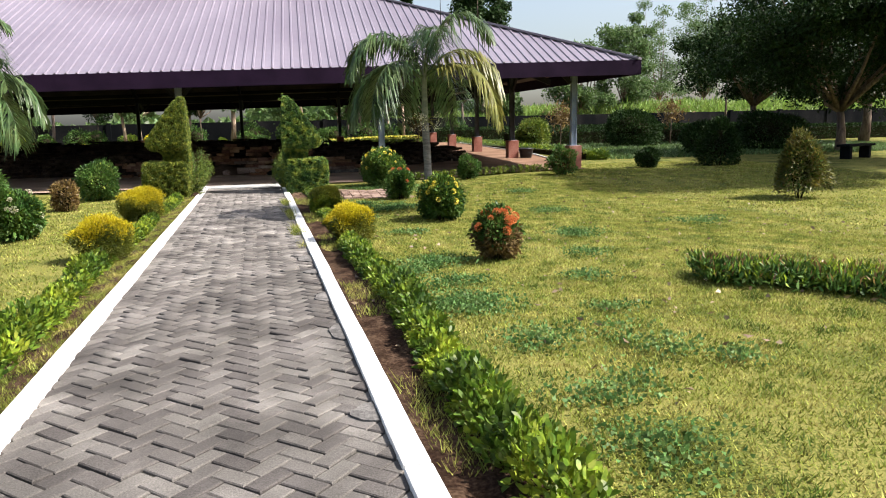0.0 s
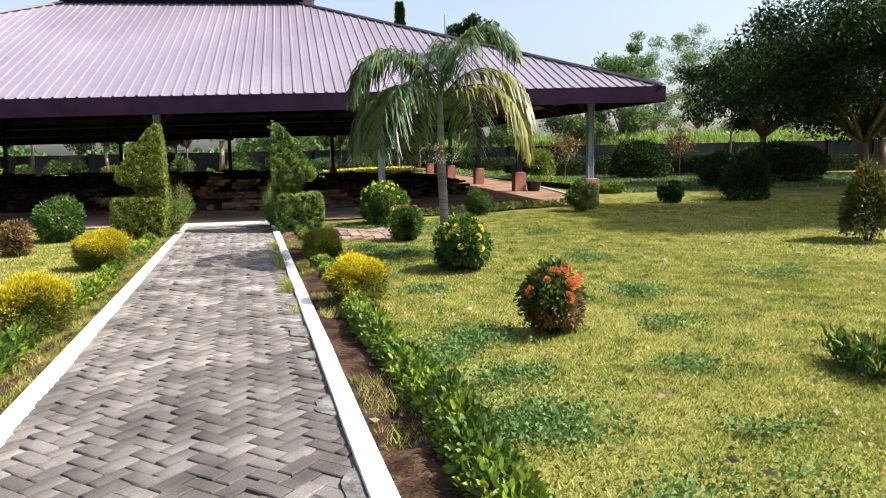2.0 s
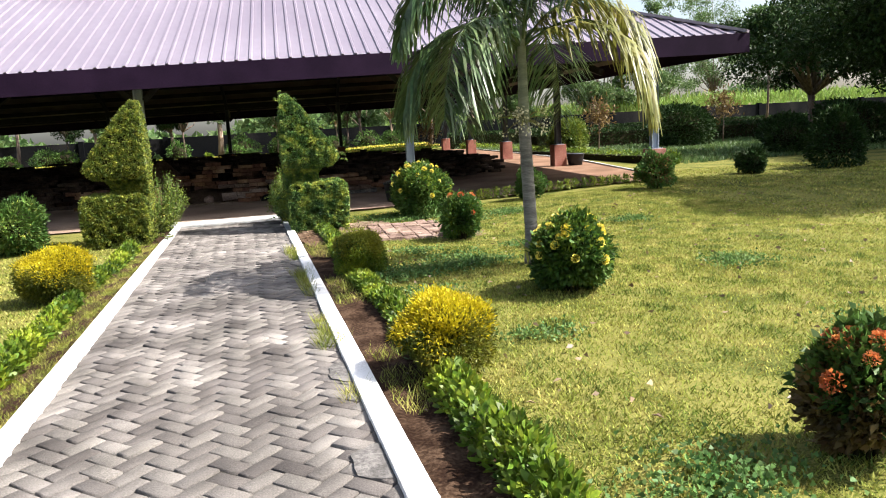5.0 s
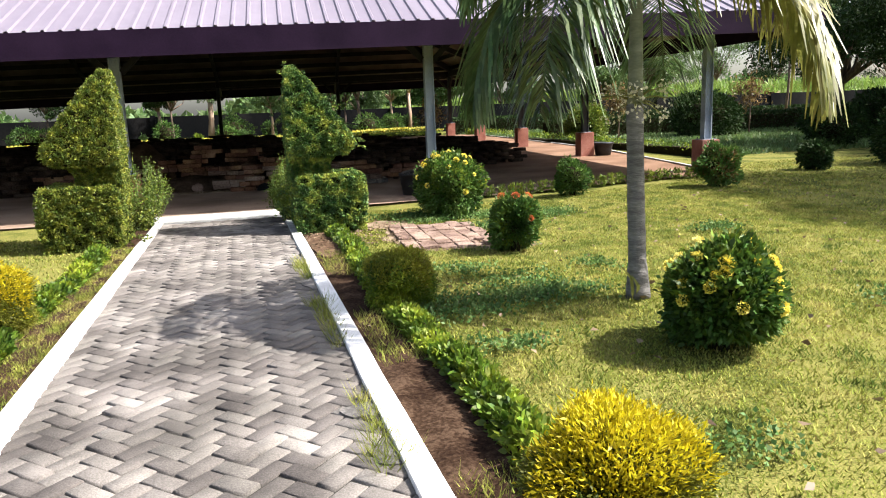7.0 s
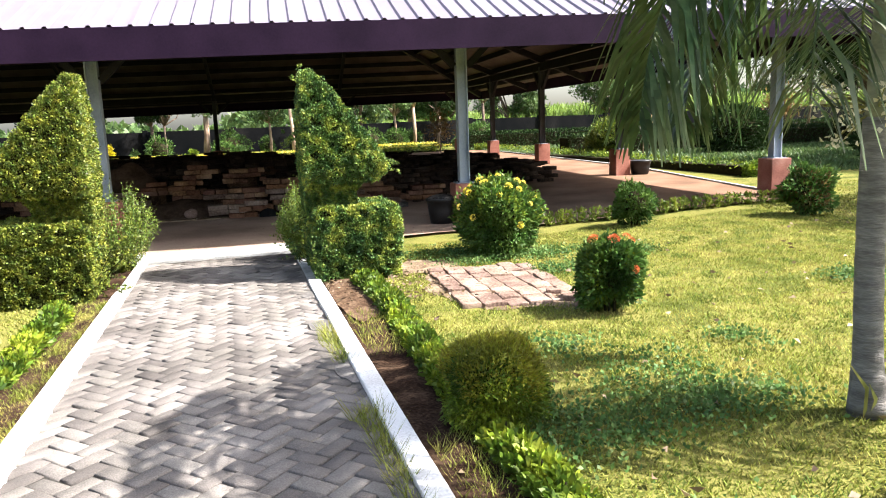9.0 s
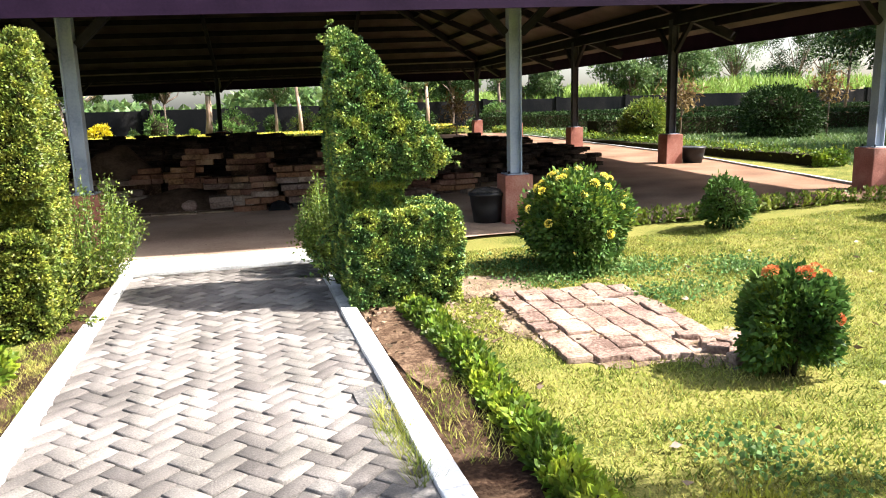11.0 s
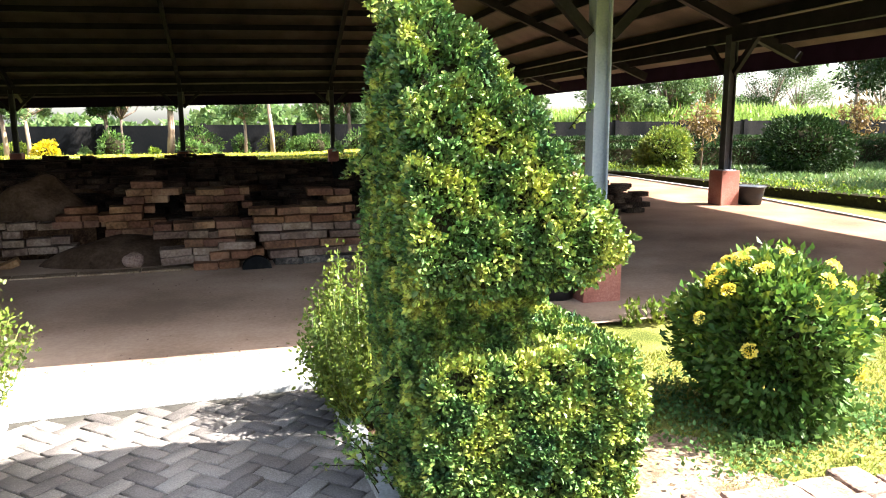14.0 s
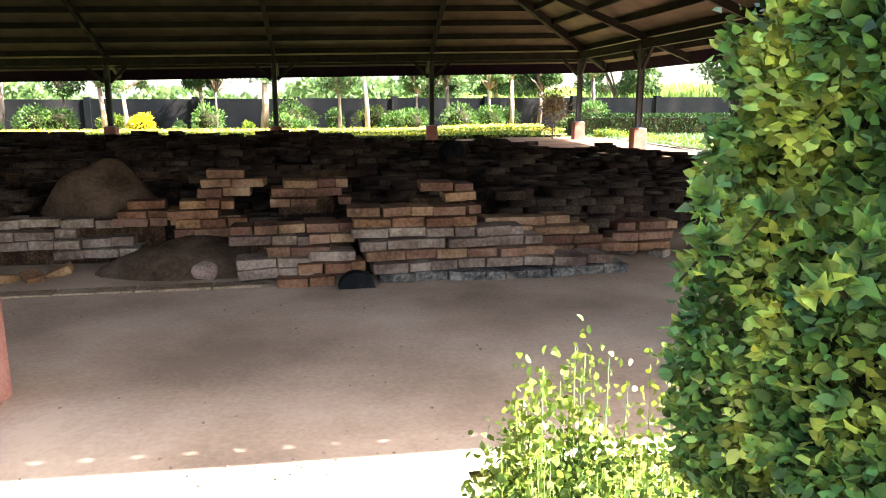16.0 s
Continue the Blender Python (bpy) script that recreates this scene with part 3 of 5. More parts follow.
# raised lantern over the opening at the top
t0 = half - RUN
for f in range(4):
    bm = bmesh.new()
    a, b = Vector(roof_pt(f, -t0, RUN, 0.25)), Vector(roof_pt(f, t0, RUN, 0.25))
    bar(bm, a, b, 0.08, 0.7)
    part("lantern_wall", bm, M_FASCIA, shelter, "dark plum upstand")
    o = t0 + 0.55
    p = [roof_pt(f, -o, RUN - 0.55, 0.9), roof_pt(f, o, RUN - 0.55, 0.9), roof_pt(f, 0, half, 0.75)]
    part("lantern_roof", raw_mesh("lantern_roof", p, [(0, 1, 2)]), M_ROOF, shelter)

posts = [(u, 0.0) for u in (0.28, -S, -11.12, -3 * S, -4 * S)] + [(u, W) for u in (0, -S, -2 * S, -3 * S, -4 * S)] + [(u, k * S) for k in (1, 2, 3) for u in (0, -W)]
for u, v in posts:
    z0 = fz(u, v)
    top = rz(u, v, EZ + 0.2 + SLOPE * OV - 0.5)
    bm = box(bmesh.new(), u - 0.2, u + 0.2, v - 0.2, v + 0.2, z0 - 0.1, z0 + 0.66, 0.015)
    ped = part("pedestal", bm, M_PED, shelter, "terracotta-painted concrete pedestal")
    bm = box(bmesh.new(), u - 0.15, u + 0.15, v - 0.15, v + 0.15, z0 + 0.66, z0 + 0.675)
    part("base_plate", bm, M_POST, ped)
    for dx, dy in ((-0.12, -0.12), (0.12, -0.12), (-0.12, 0.12), (0.12, 0.12)):
        bm = tube(bmesh.new(), [(u + dx, v + dy, z0 + 0.67), (u + dx, v + dy, z0 + 0.71)], (0.012, 0.012), 6)
        part("anchor_bolt", bm, M_STEEL, ped)
    bm = bmesh.new()                              # one rolled section, open to front and back
    prof = [(-0.085, -0.08), (-0.068, -0.08), (-0.068, -0.022), (0.068, -0.022), (0.068, -0.08), (0.085, -0.08), (0.085, 0.08), (0.068, 0.08), (0.068, 0.022), (-0.068, 0.022), (-0.068, 0.08), (-0.085, 0.08)]
    lo = [bm.verts.new((u + a, v + b, z0 + 0.67)) for a, b in prof]
    hi = [bm.verts.new((u + a, v + b, top)) for a, b in prof]
    for k in range(12):
        bm.faces.new((lo[k], lo[(k + 1) % 12], hi[(k + 1) % 12], hi[k]))
    bm.faces.new(hi)
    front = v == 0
    part("post", bm, M_POST if front else M_POST_BACKLIT, shelter, "blue-grey painted steel post" if front else "painted steel post, darkened as if backlit")
    for du, dv in ((0.8, 0), (-0.8, 0), (0, 0.8), (0, -0.8)):
        if (v in (0, W) and du and -W - 0.1 < u + du < 0.4) or (u in (0, -W) and dv and -0.1 < v + dv < W + 0.1):
            bm = bmesh.new()
            bar(bm, (u + 0.14 * du, v + 0.14 * dv, top - 0.7), (u + du, v + dv, top - 0.02), 0.08, 0.1)
            part("knee_brace", bm, M_STEEL, shelter)

# ---- shrubs and beds ----
def loft_d(sec, P):
    """Depth below the skin of a stack of rectangular sections (z, x0, x1, y0, y1)."""
    a = np.array(sec)
    z = P[:, 2]
    b = [np.interp(z, a[:, 0], a[:, k]) for k in (1, 2, 3, 4)]
    d = np.minimum.reduce([P[:, 0] - b[0], b[1] - P[:, 0], P[:, 1] - b[2], b[3] - P[:, 1]])
    return np.minimum(d, np.minimum(z - a[0, 0], a[-1, 0] - z))


def topiary(name, m, secs, leaf, label, n, ln, wd, sprays=()):
    """A clipped shrub out of stacked sections."""
    t = thing(name, m, label, "topiary", "topiary pair flanking the path")
    P, D = [], []
    for sec in secs:
        a = np.array(sec)
        lo, hi = (a[:, 1].min(), a[:, 3].min(), a[0, 0]), (a[:, 2].max(), a[:, 4].max(), a[-1, 0])
        Q = rng.uniform(np.array(lo) - 0.02, np.array(hi) + 0.02, (n * 9, 3))
        wob = 0.013 * np.sin(Q[:, 0] * 17 + Q[:, 2] * 9) * np.sin(Q[:, 1] * 15 + Q[:, 2] * 13)
        f = lambda q: loft_d(sec, q)
        d = f(Q) + wob
        hole = np.sin(Q[:, 0] * 23 + 2 * np.sin(Q[:, 2] * 7)) * np.sin(Q[:, 1] * 21 + Q[:, 2] * 5) * np.sin(Q[:, 2] * 26 + 1.5 * np.sin(Q[:, 0] * 9))
        k = (d > -0.012 * rng.random(len(d))) & (d < 0.13 * rng.random(len(d)) ** 1.3 + 0.008) & ((hole < 0.34) | (d > 0.04))
        Q = Q[k]
        e = 0.01
        G = np.stack([f(Q + np.eye(3)[j] * e) - f(Q - np.eye(3)[j] * e) for j in range(3)], 1)
        P.append(Q), D.append(unit(-unit(G) + rng.normal(0, 0.65, Q.shape) + np.array([0, 0, 0.25])))
        bm = bmesh.new()
        rings = [[bm.verts.new((x, y, z)) for x, y in ((x0 + .07, y0 + .07), (x1 - .07, y0 + .07), (x1 - .07, y1 - .07), (x0 + .07, y1 - .07))] for z, x0, x1, y0, y1 in sec]
        for r0, r1 in zip(rings, rings[1:]):
            for k in range(4):
                bm.faces.new((r0[k], r0[(k + 1) % 4], r1[(k + 1) % 4], r1[k]))
        for r in rings[-1]:
            r.co.z -= 0.06
        bm.faces.new(rings[-1])
        part("core", bm, M_TWIG, t)
    P, D = np.concatenate(P), np.concatenate(D)
    part("foliage", leaf_mesh("foliage", P, D, ln, wd, spread=0.4, oval=True), leaf, t)
    # loose unclipped sprays
    for (x, y, z, dx, dy, dz, k) in sprays:
        d0 = np.array([dx, dy, dz])
        bm = bmesh.new()
        P2, D2 = [], []
        for j in range(k):
            o = np.array([x, y, z]) + rng.normal(0, 0.07, 3)
            w = d0 + rng.normal(0, 0.22, 3) * np.linalg.norm(d0)
            pts = [o + w * s + np.array([0, 0, -0.1 * s * s]) for s in (0, 0.5, 1)]
            tube(bm, pts, (0.004, 0.003, 0.0015), 4)
            s = rng.uniform(0.1, 1.02, 26)[:, None]
            P2.append(o + w * s + np.array([0, 0, -0.1]) * s * s)
            D2.append(unit(unit(np.repeat(w[None], 26, 0)) * 0.5 + rng.normal(0, 0.7, (26, 3))))
        sp = part("loose_shoot", bm, M_TWIG, t)
        sp["kind"] = "stuff"
        part("shoot_leaves", leaf_mesh("shoot_leaves", np.concatenate(P2), np.concatenate(D2), ln * 1.35, wd * 1.35), leaf, sp)
    return t


def back_sections(s):
    """Clipped chair shape: a seat block and an overhanging back whose upright side faces the path (s = 1 east, -1 west)."""
    def row(z, a, b, y0, y1):
        return (z, min(s * a, s * b), max(s * a, s * b), y0, y1)
    return [
        [row(0.02, 0.03, 0.93, -0.42, 0.50), row(0.4, 0, 0.97, -0.44, 0.52), row(0.76, 0.02, 0.95, -0.42, 0.50), row(0.8, 0.06, 0.9, -0.38, 0.46)],
        [row(0.6, 0.0, 0.55, -0.28, 0.46), row(0.95, -0.02, 0.5, -0.26, 0.46), row(1.12, -0.02, 0.62, -0.3, 0.46)],
        [row(1.07, -0.02, 0.74, -0.38, 0.46), row(1.2, -0.03, 0.86, -0.44, 0.48), row(1.32, -0.03, 0.81, -0.43, 0.48), row(1.75, -0.02, 0.52, -0.32, 0.44), row(2.06, 0.0, 0.3, -0.2, 0.38), row(2.18, 0.01, 0.2, -0.12, 0.3), row(2.26, 0.03, 0.12, -0.04, 0.18)],
    ]


topiary("topiary", pose(0.62, 17.52, -0.02), back_sections(1), L_TOPI, "clipped green hedge shaped like a high-backed chair", 46000, 0.0235, 0.0145,
        ((-0.02, -0.05, 0.25, -0.16, 0.05, 0.22, 14), (-0.02, -0.1, 0.62, -0.1, -0.03, 0.07, 8), (-0.02, 0.1, 1.5, -0.06, 0.0, 0.08, 7), (0.5, -0.4, 1.3, 0.02, -0.08, 0.05, 6), (0.05, 0.05, 2.14, 0.0, -0.02, 0.13, 7), (0.55, 0.0, 1.7, 0.12, 0, 0.16, 5), (0.85, -0.2, 1.25, 0.14, 0, 0.08, 5)))
topiary("topiary", pose(-1.56, 17.6, -0.02), back_sections(-1), L_TOPIL, "yellowish clipped hedge shaped like a high-backed chair", 34000, 0.025, 0.0155,
        ((0.02, 0.1, 0.2, 0.16, -0.05, 0.3, 12), (0.0, -0.25, 0.1, 0.2, -0.1, 0.16, 6)))

# loose young shrubs behind each topiary
def young(x, y, r, h, n, leaf, label, seed):
    t = thing("young_shrub", pose(x, y, -0.02), label, "shrub")
    g = np.random.default_rng(seed)
    bm = bmesh.new()
    P, D = [], []
    for k in range(n):
        a, e = g.uniform(0, 6.28), g.uniform(0.15, 1.0)
        b = np.array([math.cos(a), math.sin(a), 0]) * r
        tip = b * (1.25 - 0.8 * e) + np.array([0, 0, h * (0.35 + 0.65 * e) * g.uniform(0.75, 1.05)])
        o = b * 0.35 * g.random()
        mid = (o + tip) / 2 + b * 0.18
        tube(bm, [tuple(o), tuple(mid), tuple(tip)], (0.004, 0.0025, 0.0012), 4)
        s = g.uniform(0.08, 1.03, (76, 1))
        Q = o * (1 - s) ** 2 + 2 * mid * s * (1 - s) + tip * s * s
        P.append(Q + g.normal(0, 0.028, Q.shape)), D.append(unit((tip - o)[None] * 0.5 + g.normal(0, 0.6, Q.shape)))
    part("stem", bm, L_TOPI, t)["kind"] = "stuff"
    part("foliage", leaf_mesh("foliage", np.concatenate(P), np.concatenate(D), 0.028, 0.016, oval=True), leaf, t)


young(0.76, 18.62, 0.42, 1.0, 175, L_LIME, "loose lime-green shrub with upright shoots", 3)
young(-1.6, 18.95, 0.5, 1.12, 110, L_LIME, "loose lime-green shrub with arching shoots", 4)

# low edging hedges beside the soil strips
def edging(name, x, y0, y1, w, h, leaf, label, n, gaps=()):
    y = rng.uniform(y0, y1, n)
    clump = 0.62 + 0.38 * np.sin(y * 4.1) * np.sin(y * 1.7 + 1)
    w = w * np.interp(y, (3, 11), (1.25, 0.82))
    h = h * np.interp(y, (7, 11), (1.25, 0.72))
    a = rng.uniform(0, math.pi, n)
    r = np.sqrt(rng.random(n))
    P = np.stack([x + 0.04 * np.sin(y * 1.3) + w / 2 * r * np.cos(a), y, 0.0 + h * clump * r * np.sin(a)], 1)
    keep = np.ones(n, bool)
    for g0, g1 in gaps:
        keep &= (y < g0) | (y > g1)
    P = P[keep]
    D = unit(np.stack([np.cos(a), rng.normal(0, 0.5, n), np.sin(a) + 0.4], 1)[keep] + rng.normal(0, 0.5, P.shape))
    t = thing(name, Matrix(), label, "hedge")
    f = part("leaves", leaf_mesh("leaves", P, D, 0.056, 0.027, oval=True), leaf, t)
    f["kind"] = "stuff"
    bm = bmesh.new()
    for k, yy in enumerate(np.arange(y0, y1, 0.22)):
        if any(g0 < yy < g1 for g0, g1 in gaps):
            continue
        xx = x + 0.04 * math.sin(yy * 1.3)
        tube(bm, [(xx, yy, -0.04), (xx + 0.02 * math.sin(k * 7.0), yy, 0.12)], (0.008, 0.005), 5)
    part("stem", bm, M_TWIG, t)["kind"] = "stuff"
    return t


edging("edging_hedge", 1.1, 1.0, 16.95, 0.27, 0.23, L_HEDGE, "low bright-green clipped edging hedge beside the path", 22000, ((9.2, 9.7), (13.0, 13.3)))
edging("edging_hedge", -1.79, 2.0, 16.6, 0.28, 0.22, L_HEDGE, "low straggly green edging hedge beside the path", 14000, ((9.0, 9.5), (13.1, 13.5)))

# golden clipped balls and green balls beside the path
for nm, x, y, r, h, lf, lab in (
        ("golden_shrub", 1.13, 9.45, 0.3, 0.49, L_GOLD, "golden-yellow clipped ball shrub"),
        ("golden_shrub", -1.85, 9.15, 0.33, 0.5, L_GOLD, "golden-yellow clipped ball shrub"),
        ("golden_shrub", -2.02, 13.3, 0.36, 0.52, L_GOLD, "golden-yellow clipped ball shrub"),
        ("green_shrub", 1.13, 12.98, 0.29, 0.45, L_OLIVE, "yellow-olive clipped ball shrub beside the path")):
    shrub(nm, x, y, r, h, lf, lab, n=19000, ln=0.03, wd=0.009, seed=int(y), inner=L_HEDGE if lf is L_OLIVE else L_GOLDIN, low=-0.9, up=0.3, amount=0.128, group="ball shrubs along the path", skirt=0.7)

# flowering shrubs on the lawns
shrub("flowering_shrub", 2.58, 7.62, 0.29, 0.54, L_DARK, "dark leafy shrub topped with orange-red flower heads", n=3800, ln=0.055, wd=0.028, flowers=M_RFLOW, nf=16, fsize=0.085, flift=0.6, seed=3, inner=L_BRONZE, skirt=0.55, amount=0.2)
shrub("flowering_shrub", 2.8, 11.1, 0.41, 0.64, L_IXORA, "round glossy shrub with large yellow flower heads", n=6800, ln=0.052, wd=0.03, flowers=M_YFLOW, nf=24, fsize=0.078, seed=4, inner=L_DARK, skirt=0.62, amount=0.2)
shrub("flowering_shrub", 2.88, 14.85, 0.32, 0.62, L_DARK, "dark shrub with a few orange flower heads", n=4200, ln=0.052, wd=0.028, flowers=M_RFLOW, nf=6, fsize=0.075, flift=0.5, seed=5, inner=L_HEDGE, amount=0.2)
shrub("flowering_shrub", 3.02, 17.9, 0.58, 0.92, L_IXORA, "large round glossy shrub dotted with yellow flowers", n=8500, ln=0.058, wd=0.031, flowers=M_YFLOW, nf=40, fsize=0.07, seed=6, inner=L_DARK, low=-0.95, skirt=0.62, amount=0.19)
shrub("small_shrub", 5.6, 19.0, 0.33, 0.6, L_DARK, "small dark rounded shrub on the lawn's edge", n=2200, ln=0.06, wd=0.03, seed=8, amount=0.24)
shrub("small_shrub", 8.0, 18.2, 0.42, 0.68, L_DARK, "small dark shrub beside the corner post", n=2400, ln=0.07, wd=0.035, seed=9, inner=L_BRONZE, amount=0.24)
shrub("small_shrub", 11.5, 19.7, 0.38, 0.55, L_TREE, "small dark round shrub on the far lawn", n=1800, ln=0.08, wd=0.04, seed=10)
shrub("flowering_shrub", -3.5, 11.5, 0.44, 0.7, L_DARK, "round green shrub with pale yellow flower heads", n=3600, ln=0.075, wd=0.036, flowers=M_CREAM, nf=10, fsize=0.08, seed=11, inner=L_HEDGE)
shrub("bronze_shrub", -3.68, 15.3, 0.3, 0.55, L_BRONZE, "small bronze-leaved shrub on the lawn", n=2200, ln=0.06, wd=0.025, seed=12)
shrub("round_shrub", -3.5, 17.4, 0.5, 0.82, L_DARK, "round dense green shrub", n=3600, ln=0.07, wd=0.03, seed=13, inner=L_TOPI)
shrub("round_shrub", -5.6, 16.8, 0.5, 0.8, L_DARK, "round dense green shrub", n=2800, ln=0.07, wd=0.03, seed=14)
# cone shrubs on the east lawn
shrub("cone_shrub", 10.2, 11.8, 0.84, 1.18, L_CONE, "loose bronze-green cone shrub on a short stem", taper=0.65, n=5200, ln=0.09, wd=0.03, seed=15, inner=L_DARK, amount=0.2, low=-0.72)
shrub("cone_shrub", 13.95, 19.7, 0.95, 1.4, L_TREE, "dense dark cone-shaped shrub on the lawn", taper=0.5, n=5000, ln=0.1, wd=0.04, seed=16)
shrub("ball_shrub", 13.0, 33.0, 1.0, 1.35, L_LIME, "large round light-green clipped shrub", n=5200, ln=0.11, wd=0.05, seed=17, inner=L_TOPI)
shrub("ball_shrub", 18.3, 33.0, 1.6, 1.8, L_TREE, "broad dark-green rounded shrub", n=6500, ln=0.14, wd=0.06, seed=18)
shrub("ball_shrub", 21.5, 27.0, 1.7, 1.6, L_TREE, "broad dark-green rounded shrub", n=5000, ln=0.14, wd=0.06, seed=19)
shrub("ball_shrub", 17.0, 25.0, 1.0, 1.2, L_TREE, "dark rounded shrub in the shade", n=3000, ln=0.12, wd=0.06, seed=20)

for x, y, h in ((14.6, 33.4, 2.0), (20.6, 33.2, 2.2), (9.6, 43.5, 1.6)):
    t = thing("bronze_plant", pose(x, y, gz(x, y) - 0.03), "slender upright plant with bronze-red leaves by the hedge", "plant", "bronze plants by the hedge")
    part("stem", tube(bmesh.new(), [(0, 0, 0), (0.03, 0, h * 0.5), (0, 0.03, h * 0.95)], (0.035, 0.025, 0.01), 6), M_BARK, t)
    P = rng.normal(0, 1, (420, 3)) * np.array([0.3, 0.3, 0.32]) + np.array([0, 0, h * 0.78])
    part("foliage", leaf_mesh("foliage", P, unit(rng.normal(0, 0.8, P.shape) + np.array([0, 0, 0.4])), 0.22, 0.06), L_BRONZE, t)

# flower bed on the east lawn
bed = thing("flower_bed", Matrix(), "curved low bed of green and reddish plants in the lawn", "flower bed")
n = 5200
s, w = rng.random(n), rng.normal(0, 0.16, n)
cx, cy = 4.1 + 2.2 * s, 6.05 - 2.75 * s + 0.26 * np.sin(s * 3.1)
P = np.stack([cx + 0.3 * w, cy + w, rng.random(n) ** 1.3 * 0.15], 1)
part("planting", leaf_mesh("planting", P, unit(np.array([0, 0, 0.8]) + rng.normal(0, 0.5, P.shape)), 0.09, 0.025), L_DARK, bed)["kind"] = "stuff"
k = rng.random(n) < 0.4
part("bright_shoot", leaf_mesh("bright_shoots", P[k] + np.array([0, 0, 0.035]), unit(np.array([0, 0, 1.0]) + rng.normal(0, 0.5, P[k].shape)), 0.08, 0.024), L_HEDGE, bed)["kind"] = "stuff"
k = rng.random(n) < 0.12
part("red_tip", leaf_mesh("red_tips", P[k] + np.array([0, 0, 0.06]), unit(np.array([0, 0, 1.2]) + rng.normal(0, 0.4, P[k].shape)), 0.08, 0.02), L_BRONZE, bed)["kind"] = "stuff"

# ---- palms ----
def palm(name, x, y, h, label, seed, nfr=13, yellow=(), lean=0.0, reach=1.5):
    g = np.random.default_rng(seed)
    t = thing(name, pose(x, y, gz(x, y) - 0.03), label, "palm tree")
    bm = bmesh.new()
    pts, rad = [], []
    for k in range(22):
        s = k / 21
        pts.append((lean * s * s, 0.03 * math.sin(s * 3), (h - 0.62) * s))
        rad.append((0.07 + 0.0025 * (k % 2)) * (1 - 0.12 * s) + 0.028 * max(0, 1 - s * 5))
    tube(bm, pts, rad, 14)
    part("trunk", bm, M_TRUNK, t, "ringed grey trunk")
    top = np.array([lean, 0, h])
    bm = bmesh.new()
    tube(bm, [tuple(top + [0, 0, -0.63]), tuple(top + [0, 0, -0.5]), tuple(top), tuple(top + [0, 0, 0.25]), tuple(top + [0, 0, 0.5])], (0.06, 0.056, 0.046, 0.04, 0.015), 12)
    part("crownshaft", bm, M_SHAFT, t, "smooth grey-green crownshaft")
    for sg, ln in ((-1, 0.34), (-0.5, 0.22)):
        bl = [np.array([sg * 0.07, -0.05, 0.0]), np.array([sg * 0.12, -0.1, ln * 0.55]), np.array([sg * 0.26, -0.12, ln])]
        V = [bl[0] + [-0.012, 0, 0], bl[0] + [0.012, 0, 0], bl[1] + [0.018, 0.006, 0], bl[1] + [-0.018, -0.006, 0], bl[2] + [0.002, 0, 0], bl[2] - [0.002, 0, 0]]
        part("sucker_leaf", raw_mesh("sucker_leaf", V, [(0, 1, 2, 3), (3, 2, 4, 5)]), L_PALMY, t)
    for k in range(nfr):
        a = 2 * math.pi * (k + 0.3 * g.random()) / nfr * 2.0
        el = radians(82 - 68 * (k / nfr) + g.uniform(-6, 6))
        Lf = reach * g.uniform(0.9, 1.15)
        q = []
        p = top + np.array([0, 0, 0.12])
        d = np.array([math.cos(a) * math.cos(el), math.sin(a) * math.cos(el), math.sin(el)])
        d[1] *= 0.4 if d[1] < 0 else 1.0              # few fronds lean south
        d /= np.linalg.norm(d)
        N = 14
        for j in range(N + 1):
            q.append(p.copy())
            p = p + d * Lf / N * 1.25
            d = d + np.array([0, 0, -0.14 - 0.026 * j])
            d /= np.linalg.norm(d)
        q = np.array(q)
        bm = bmesh.new()
        tube(bm, [tuple(v) for v in q], np.linspace(0.016, 0.003, N + 1), 5)
        fr = part("frond", bm, L_PALM, t)
        m = 92
        s = np.linspace(0.12, 1.0, m)
        i0 = np.minimum((s * N).astype(int), N - 1)
        w = (s * N - i0)[:, None]
        B = q[i0] * (1 - w) + q[i0 + 1] * w
        T = unit(q[i0 + 1] - q[i0])
        side = unit(np.cross(T, np.array([0, 0, 1.0])) + 1e-6)
        V, F = [], []
        for sg in (-1, 1):
            ll = (reach * 0.38 * np.sin(np.clip(s * 2.75 + 0.25, 0, 3.0)) + 0.06) * g.uniform(0.75, 1.15, m)
            D0 = unit(side * sg + T * 0.7 + np.array([0, 0, 0.02]) + g.normal(0, 0.16, (m, 3)))
            wv = unit(np.cross(D0, np.array([0.0, 0.0, 1.0])) + 1e-6) * 0.014
            P1 = B + D0 * (ll * 0.5)[:, None] - np.array([0, 0, 1.0]) * (ll * 0.12)[:, None]
            P2 = P1 + D0 * (ll * 0.3)[:, None] - np.array([0, 0, 1.0]) * (ll * g.uniform(0.15, 0.65, m))[:, None]
            base = sum(len(z) for z in V)
            V.append(np.stack([B - wv * 0.6, B + wv * 0.6, P1 + wv, P1 - wv, P2 + wv * 0.2, P2 - wv * 0.2], 1).reshape(-1, 3))
            ii = base + np.arange(m) * 6
            F.append(np.stack([ii, ii + 1, ii + 2, ii + 3], 1))
            F.append(np.stack([ii + 3, ii + 2, ii + 4, ii + 5], 1))
        part("leaf_blade", raw_mesh("leaf_blade", np.concatenate(V), np.concatenate(F)), L_PALMY if k in yellow else L_PALM, fr)["kind"] = "stuff"
    # flower stalk below the crown
    bm = bmesh.new()
    P = []
